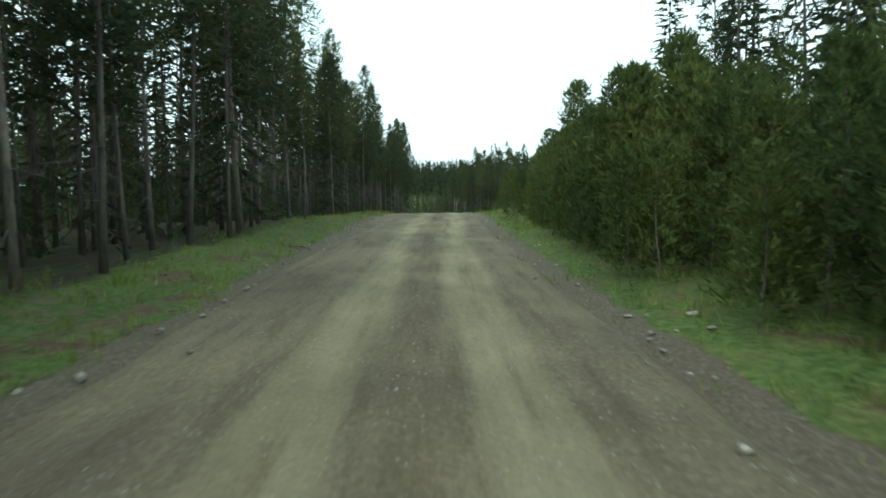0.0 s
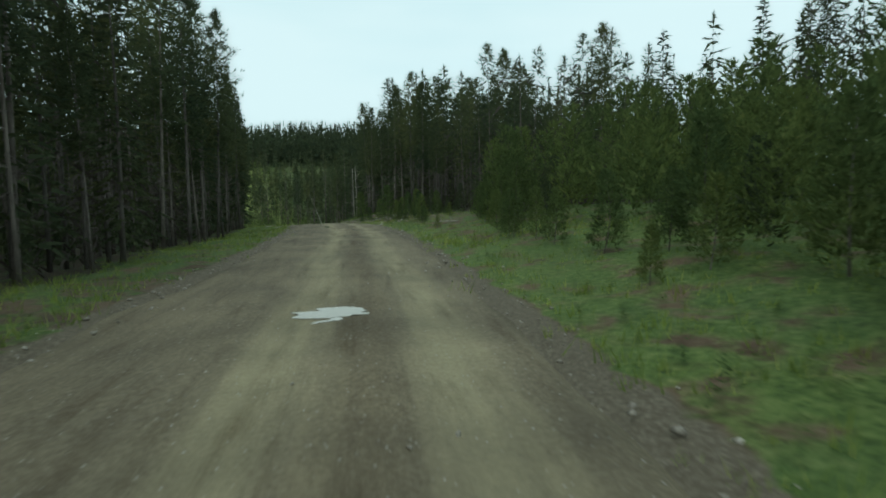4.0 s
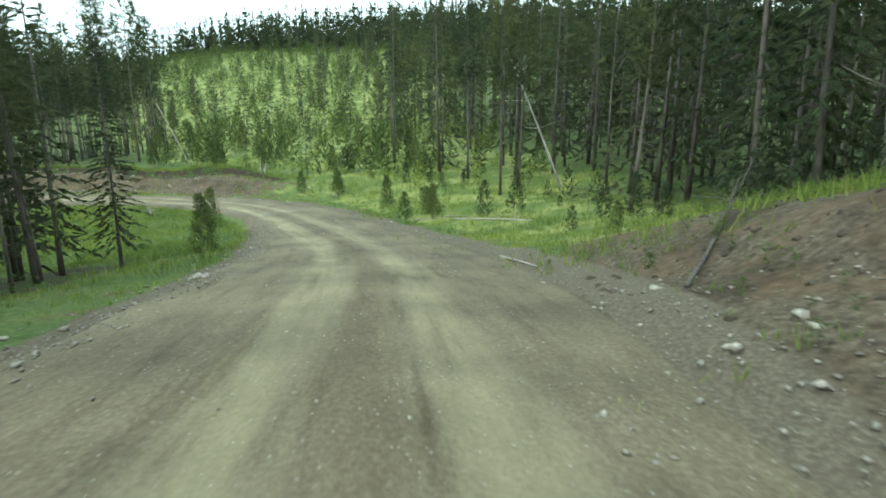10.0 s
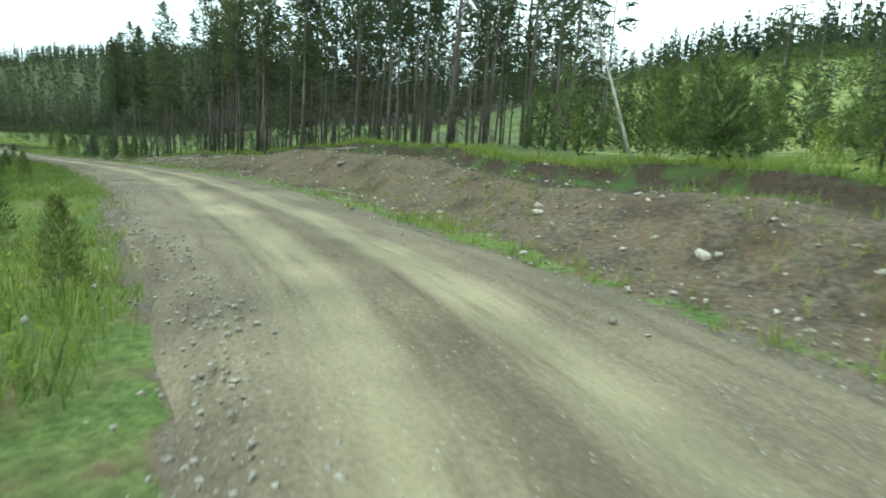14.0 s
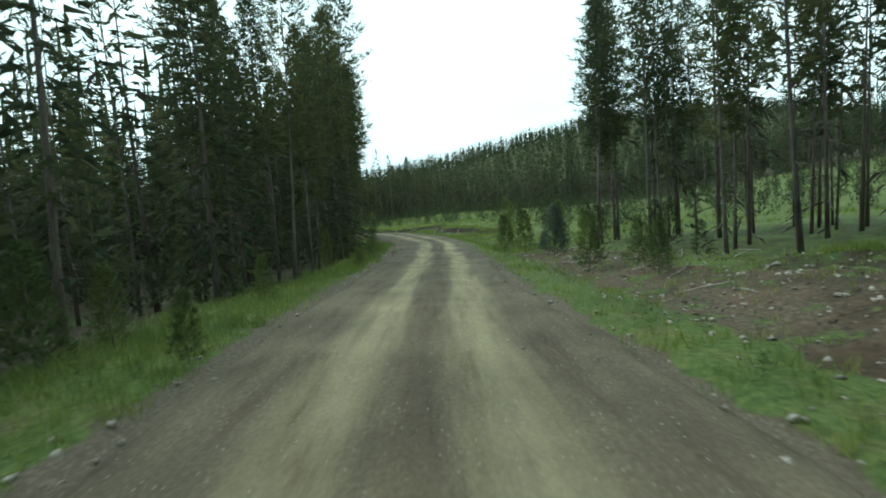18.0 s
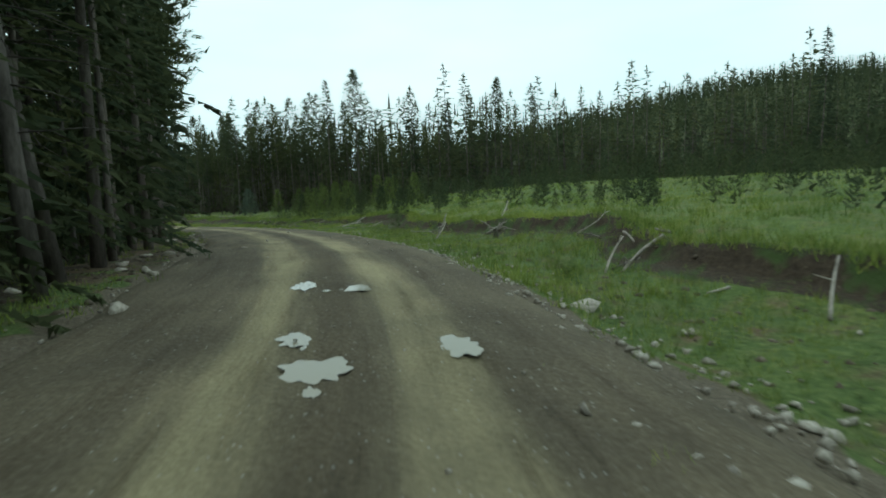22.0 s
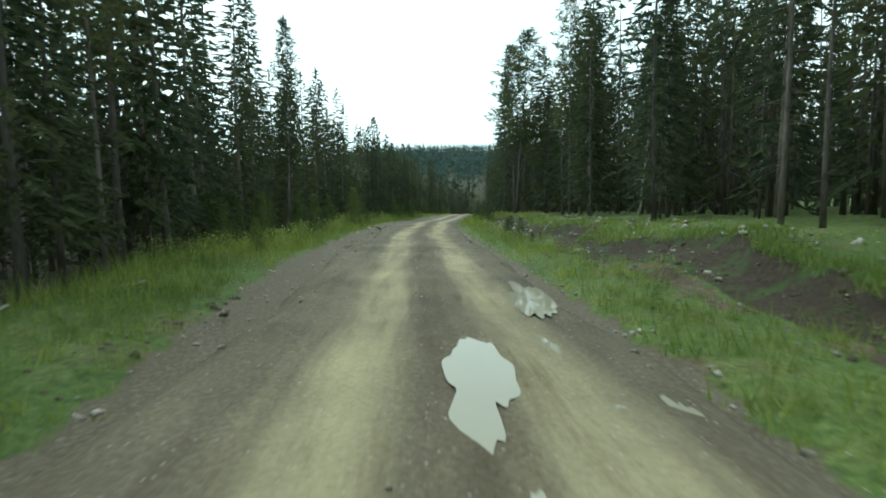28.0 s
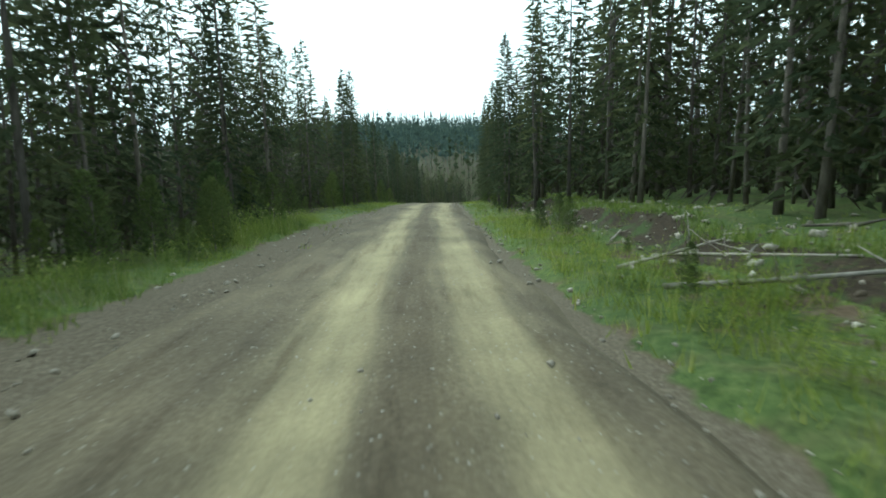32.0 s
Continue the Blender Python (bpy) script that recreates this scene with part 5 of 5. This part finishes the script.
def slash(s0, s1, d0, d1, count, group, thick=0.045):
    """Single sticks and logs lying about, as felling leaves them."""
    for _ in range(count):
        s, d = RNG.uniform(s0, s1), RNG.uniform(d0, d1)
        a, r = RNG.uniform(0, 6.28), RNG.uniform(0.35, 1.3)
        side = np.sign(d)
        d2 = side * max(abs(d + math.sin(a) * r), 3.1)
        tagged(wood(s, d, s + math.cos(a) * r, d2, RNG.uniform(0.4, 1.0) * thick, RNG.uniform(0, .12), "slash_wood", "weathered stick of felling slash on the ground", None if RNG.uniform() < 0.7 else BARK, 1), group=group)


slash(27, 44, 3.8, 9, 40, "felling slash")
slash(85, 105, 5, 8.5, 14, "felling slash")
slash(205, 240, 4.5, 9.5, 52, "felling slash", 0.035)
slash(261, 300, 6.2, 8.2, 26, "felling slash")
slash(308, 314, 5.2, 7.2, 14, "felling slash", 0.07)
slash(302, 307, 5.0, 7.0, 14, "felling slash", 0.06)
slash(297, 300.5, 4.0, 6.2, 22, "felling slash", 0.05)
slash(322, 345, 6.2, 8.2, 26, "felling slash")
slash(345, 412, 4.6, 8.0, 40, "felling slash")
slash(80, 130, -5.2, -3.4, 10, "felling slash")
slash(300, 350, -5.0, -3.6, 8, "felling slash")


def root_stump(s, d, size, label):
    """A pulled root, grey and bare, with arms sticking out."""
    x, y = beside(np.array([s]), np.array([d]))
    z = height(x, y)[0]
    ob = new("root_stump")
    ob.location = (x[0], y[0], z)
    tagged(ob, label, "stump")
    core = new("stump", shade_smooth(mesh_of("stump", *tube([(0, 0, -.1), (.02, 0, size * .3), (.05, .02, size * .55)], [size * .17, size * .12, size * .06], 9), DEAD)))
    core.parent = ob
    for k in range(9):
        a = k * 0.7 + RNG.uniform(-.4, .4)
        w = np.array((math.cos(a), math.sin(a), RNG.uniform(-0.1, 0.9))) * size * RNG.uniform(.5, 1.1)
        q = np.array((0, 0, size * .3))
        arm = new("root", mesh_of("root", *tube([q, q + w * .5 + np.array((RNG.uniform(-.1, .1), RNG.uniform(-.1, .1), .08)) * size * 2, q + w], [size * .055, size * .035, size * .012], 6), DEAD))
        arm.parent = ob


root_stump(34.0, 4.6, .5, "grey upturned root stump in the cleared ground")
root_stump(230.2, 5.8, .6, "bleached antler-like root stump in the cleared ground")
root_stump(278.8, 6.9, .65, "bleached antler-like root stump in the grass")
root_stump(169.7, -3.6, .5, "grey root stump in the green grass")


# ---- puddles ----
def water_material():
    m, n, l, bsdf = material("puddle_water", 0.03)
    bsdf.inputs["Base Color"].default_value = (0.27, 0.245, 0.17, 1)
    bsdf.inputs["Specular IOR Level"].default_value = 0.5
    bsdf.inputs["IOR"].default_value = 1.33
    bump(n, l, bsdf, noise_node(n, l, 5.0, 2.0), 0.02, 0.005)
    return m


WATER = water_material()


def puddle(s, d, long, wide, level=True):
    """A sheet of water with a ragged shore, level in its hollow or a film on the gravel."""
    k = 72
    a = np.arange(k) * 2 * math.pi / k
    r = 1 + sum(0.34 / n ** 0.75 * np.sin(n * a + RNG.uniform(0, 6.28)) * RNG.uniform(0.3, 1) for n in range(2, 15))
    r = r.clip(0.3, 1.15 if abs(d) > 1.2 else 1.45)
    ps, pd = s + long * 0.5 * r * np.sin(a), d + wide * 0.5 * r * np.cos(a)
    ps, pd = np.r_[s, ps], np.r_[d, pd]
    x, y = beside(ps, pd)
    if level:
        z = np.full(k + 1, np.interp(s, LINE_S, LINE[:, 2]) + 0.03 + RNG.uniform(0, 0.004))
    else:
        z = height(x, y, (ps, pd)) + rut(ps, pd) + 0.044
    verts = np.stack([x, y, z], -1)
    faces = np.array([(0, 1 + i, 1 + (i + 1) % k) for i in range(k)])
    tagged(new("puddle", mesh_of("puddle", verts, faces, WATER)), "shallow muddy puddle reflecting the pale sky", "puddle", "puddles on the road")


for s, d, long, wide in PUDDLES:
    puddle(s, d, long, wide)
    for _ in range(2 if long * wide > 0.5 else 1):
        puddle(s + RNG.choice((-1, 1)) * long * RNG.uniform(0.75, 1.0), d + RNG.uniform(-0.3, 0.3), long * RNG.uniform(0.15, 0.35), wide * RNG.uniform(0.15, 0.4), False)


# ---- grass and weeds ----
def grass_shape(seed, blades, tall, spread, fat=1.0):
    rng = np.random.default_rng(seed)
    tris = []
    for _ in range(blades):
        p = np.array((*rng.normal(0, spread, 2), -0.02))
        a = rng.uniform(0, 6.28)
        w = np.array((math.cos(a), math.sin(a), 0)) * tall * fat * rng.uniform(0.028, 0.05)
        tip = p + np.array((*rng.normal(0, 0.35, 2), 1)) * tall * rng.uniform(0.5, 1.1)
        tris.append((p - w, p + w, tip))
    return soup(tris)


def weed_shape(seed, leaves, tall, leaf=0.24):
    rng = np.random.default_rng(seed)
    tris = []
    for _ in range(leaves):
        a, z = rng.uniform(0, 6.28), tall * rng.uniform(0.15, 1.0)
        o = np.array((math.cos(a), math.sin(a), rng.uniform(-0.1, 0.5)))
        q = np.array((*rng.normal(0, (0.12 if leaf > 0.2 else 0.34) * tall, 2), z))
        b = np.cross(o, (0, 0, 1)) * tall * 0.21 * leaf
        tris += [(q - b, q + b, q + o * tall * leaf)]
    return soup(tris)


tufts = [grass_shape(800 + k, 10, 0.24, 0.11) for k in range(6)]
rank = [grass_shape(840 + k, 18, 0.46, 0.14, 0.4) for k in range(5)]
weeds = [weed_shape(820 + k, 22, 0.3) for k in range(5)]
bushes = [weed_shape(860 + k, 150, 0.55, 0.11) for k in range(5)]


def head_shape(seed):
    """Three stalks with a pale tuft on each."""
    rng = np.random.default_rng(seed)
    tris = []
    for _ in range(3):
        p, q = np.array((*rng.normal(0, 0.12, 2), 0.0)), np.array((*rng.normal(0, 0.16, 2), rng.uniform(0.5, 0.75)))
        tris.append((p, p + (0.008, 0.004, 0), q))
        for a in (0.0, 1.6, 3.1, 4.7):
            w = np.array((math.cos(a), math.sin(a), 0.3)) * 0.016
            tris.append((q - (0, 0, 0.02), q + w, q + (0, 0, 0.03)))
    return soup(tris)


heads = [head_shape(880 + k) for k in range(4)]
SEED = leaf_material("seed_heads", (0.30, 0.29, 0.20), (0.50, 0.48, 0.38))


def sward(name, shapes, count, s0, s1, d0, d1, lo, hi, mat, label, side, power=1.0, bare=0.86):
    s = RNG.uniform(s0, s1, count)
    d = side * (d0 + (d1 - d0) * RNG.uniform(0, 1, count) ** power)
    x, y = beside(s, d)
    soil, litter, fresh, verge = cover_of(x, y, s, d)
    keep = RNG.uniform(size=count) > np.maximum(np.maximum(soil * bare, verge * 0.95), litter * 0.8) + 0.25 * (wave(x, y, 1.1, 9) > 0.1)
    x, y, s, d = x[keep], y[keep], s[keep], d[keep]
    rows = np.stack([x, y, height(x, y, (s, d))], -1)
    size = RNG.uniform(lo, hi, len(x)) * (1 + 0.4 * wave(x, y, 2.3, 8))
    scatter_join(name, shapes, RNG.integers(0, len(shapes), len(x)), rows, RNG.uniform(0, 6.28, len(x)), size, mat, label, "grass")


sward("verge_grass", tufts, 26000, -10, 440, 2.0, 7.0, 0.35, 1.0, BLADE, "green grass along the road verge", -1)
sward("verge_grass", tufts, 24000, -10, 440, 2.1, 8.5, 0.35, 0.95, BLADE, "green grass along the road verge", 1)
sward("meadow_grass", tufts, 14000, 150, 190, 2.0, 16, 0.5, 1.1, BLADE, "lush green meadow grass inside the bend", -1)
sward("meadow_grass", tufts, 13000, 240, 322, 3.2, 26, 0.5, 1.2, BLADE, "lush grass of the clearing", 1, 1.4)
sward("meadow_grass", tufts, 9000, 136, 182, 3.0, 20, 0.6, 1.4, BLADE, "lush grass beyond the bend", 1, 1.4)
sward("weeds", weeds, 5000, 150, 190, 2.2, 14, 0.35, 0.8, FRESH, "broad-leaved weeds in the meadow", -1)
sward("weeds", weeds, 3600, -10, 440, 2.8, 6.0, 0.4, 1.2, YOUNG, "low weeds along the road verge", -1)
sward("weeds", weeds, 5000, -10, 440, 2.8, 8.5, 0.4, 1.2, YOUNG, "low weeds along the road verge", 1)
sward("weeds", weeds, 2600, 30, 430, 5.5, 16, 0.6, 1.8, YOUNG, "undergrowth below the trees", -1)
sward("bank_plants", weeds, 1300, 94, 142, 3.4, 9.0, 0.3, 1.1, YOUNG, "small green plants on the bare earth bank", 1, 1.0, 0.45)
sward("bank_plants", weeds, 1300, 170, 214, 3.4, 9.0, 0.3, 1.1, FRESH, "small green plants on the bare earth bank", 1, 1.0, 0.45)
sward("bank_grass", tufts, 2600, 94, 214, 3.4, 8.8, 0.3, 0.8, BLADE, "thin grass on the bare earth bank", 1, 1.0, 0.5)
sward("slash_plants", weeds, 1500, 24, 96, 3.4, 9.5, 0.3, 1.2, YOUNG, "low green plants among the slash", 1, 1.0, 0.4)
sward("tall_grass", rank, 2000, 338, 408, 3.2, 6.0, 0.5, 1.1, BLADE, "tall rank grass along the road verge", -1)
sward("tall_grass", rank, 600, 340, 408, 2.7, 5.0, 0.5, 1.0, BLADE, "tall rank grass in the ditch", 1)
sward("tall_grass", rank, 4200, 186, 262, 2.5, 6.0, 0.3, 0.75, BLADE, "tall rank grass along the road verge", -1)
sward("tall_grass", rank, 2200, 292, 340, 2.0, 5.0, 0.25, 0.55, BLADE, "tall rank grass along the road verge", -1)
sward("tall_grass", rank, 2000, 300, 340, 2.3, 7.0, 0.25, 0.55, BLADE, "rank grass beside the ditch", 1)
sward("shrubs", bushes, 800, 342, 408, 3.7, 5.8, 0.5, 1.15, BLADE, "leafy pale green shrubs along the road verge", -1)
sward("seed_heads", heads, 160, 342, 408, 3.3, 5.0, 0.6, 0.9, SEED, "pale seed heads above the verge grass", -1)
sward("shrubs", bushes, 420, 345, 408, 3.1, 4.3, 0.4, 0.85, FRESH, "leafy shrubs in the ditch", 1)
sward("ditch_plants", weeds, 1500, 256, 318, 5.0, 9.0, 0.4, 1.2, YOUNG, "rough weeds along the ditch cut", 1, 1.0, 0.3)
sward("ditch_grass", rank, 2200, 250, 318, 3.6, 9.5, 0.2, 0.55, BLADE, "rough grass along the ditch cut", 1, 1.0, 0.4)
sward("tall_grass", rank, 2600, 240, 320, 4.5, 20, 0.25, 0.6, BLADE, "rank grass clumps in the clearing", 1, 1.3)

# ---- crumbled earth and turf along the cut banks ----
SOIL = stone_material("clods_of_earth", (0.055, 0.044, 0.032), (0.125, 0.102, 0.076))
clods = [stone_shape(80 + k, 0.75, 12) for k in range(5)]


def crumbs(count, s0, s1, d0, d1, lo, hi):
    s, d = RNG.uniform(s0, s1, count), RNG.uniform(d0, d1, count)
    x, y = beside(s, d)
    size = lo + (hi - lo) * RNG.uniform(0, 1, count) ** 2.2
    rows = np.stack([x, y, height(x, y, (s, d)) - size * 0.12], -1)
    scatter_join("clods", clods, RNG.integers(0, 5, count), rows, RNG.uniform(0, 6.28, count), size, SOIL, "dark clods of earth crumbled from the bank", "earth")


crumbs(1500, 98, 140, 3.6, 8.2, 0.04, 0.20)
crumbs(1500, 170, 214, 3.8, 8.0, 0.04, 0.20)
crumbs(700, 260, 300, 4.2, 8.2, 0.04, 0.22)
crumbs(500, 20, 46, 3.2, 8.0, 0.04, 0.2)
crumbs(800, 206, 248, 3.6, 9.0, 0.04, 0.22)
crumbs(700, 306, 345, 4.0, 6.4, 0.05, 0.26)
crumbs(900, 345, 412, 3.9, 6.6, 0.04, 0.22)
crumbs(300, 300, 340, -3.2, -2.4, 0.04, 0.2)
crumbs(1000, 258, 308, -4.6, -2.6, 0.04, 0.22)


def turf(count, s0, s1, label, inner=6.2):
    """Grass that hangs over the broken edge of a bank."""
    s, d = RNG.uniform(s0, s1, count), RNG.uniform(inner, inner + 3.2, count)
    x, y = beside(s, d)
    at = ledge(x, y, s, d) + 0.2 * wave(x, y, 0.5, 13)
    ok = (at > 7.8) & (at < 8.5)
    x, y, s, d = x[ok], y[ok], s[ok], d[ok]
    rows = np.stack([x, y, height(x, y, (s, d)) + 0.02], -1)
    scatter_join("turf_edge", tufts, RNG.integers(0, 6, len(x)), rows, RNG.uniform(0, 6.28, len(x)), RNG.uniform(0.6, 1.25, len(x)), BLADE, label, "grass")


turf(5200, 100, 140, "grass hanging over the edge of an earth bank")
turf(7500, 170, 222, "grass hanging over the edge of an earth bank")
turf(5200, 258, 302, "grass hanging over the edge of a ditch")
turf(4500, 306, 345, "grass hanging over the edge of a ditch", 4.2)
turf(4500, 345, 412, "moss and grass over the edge of a low bank", 4.2)
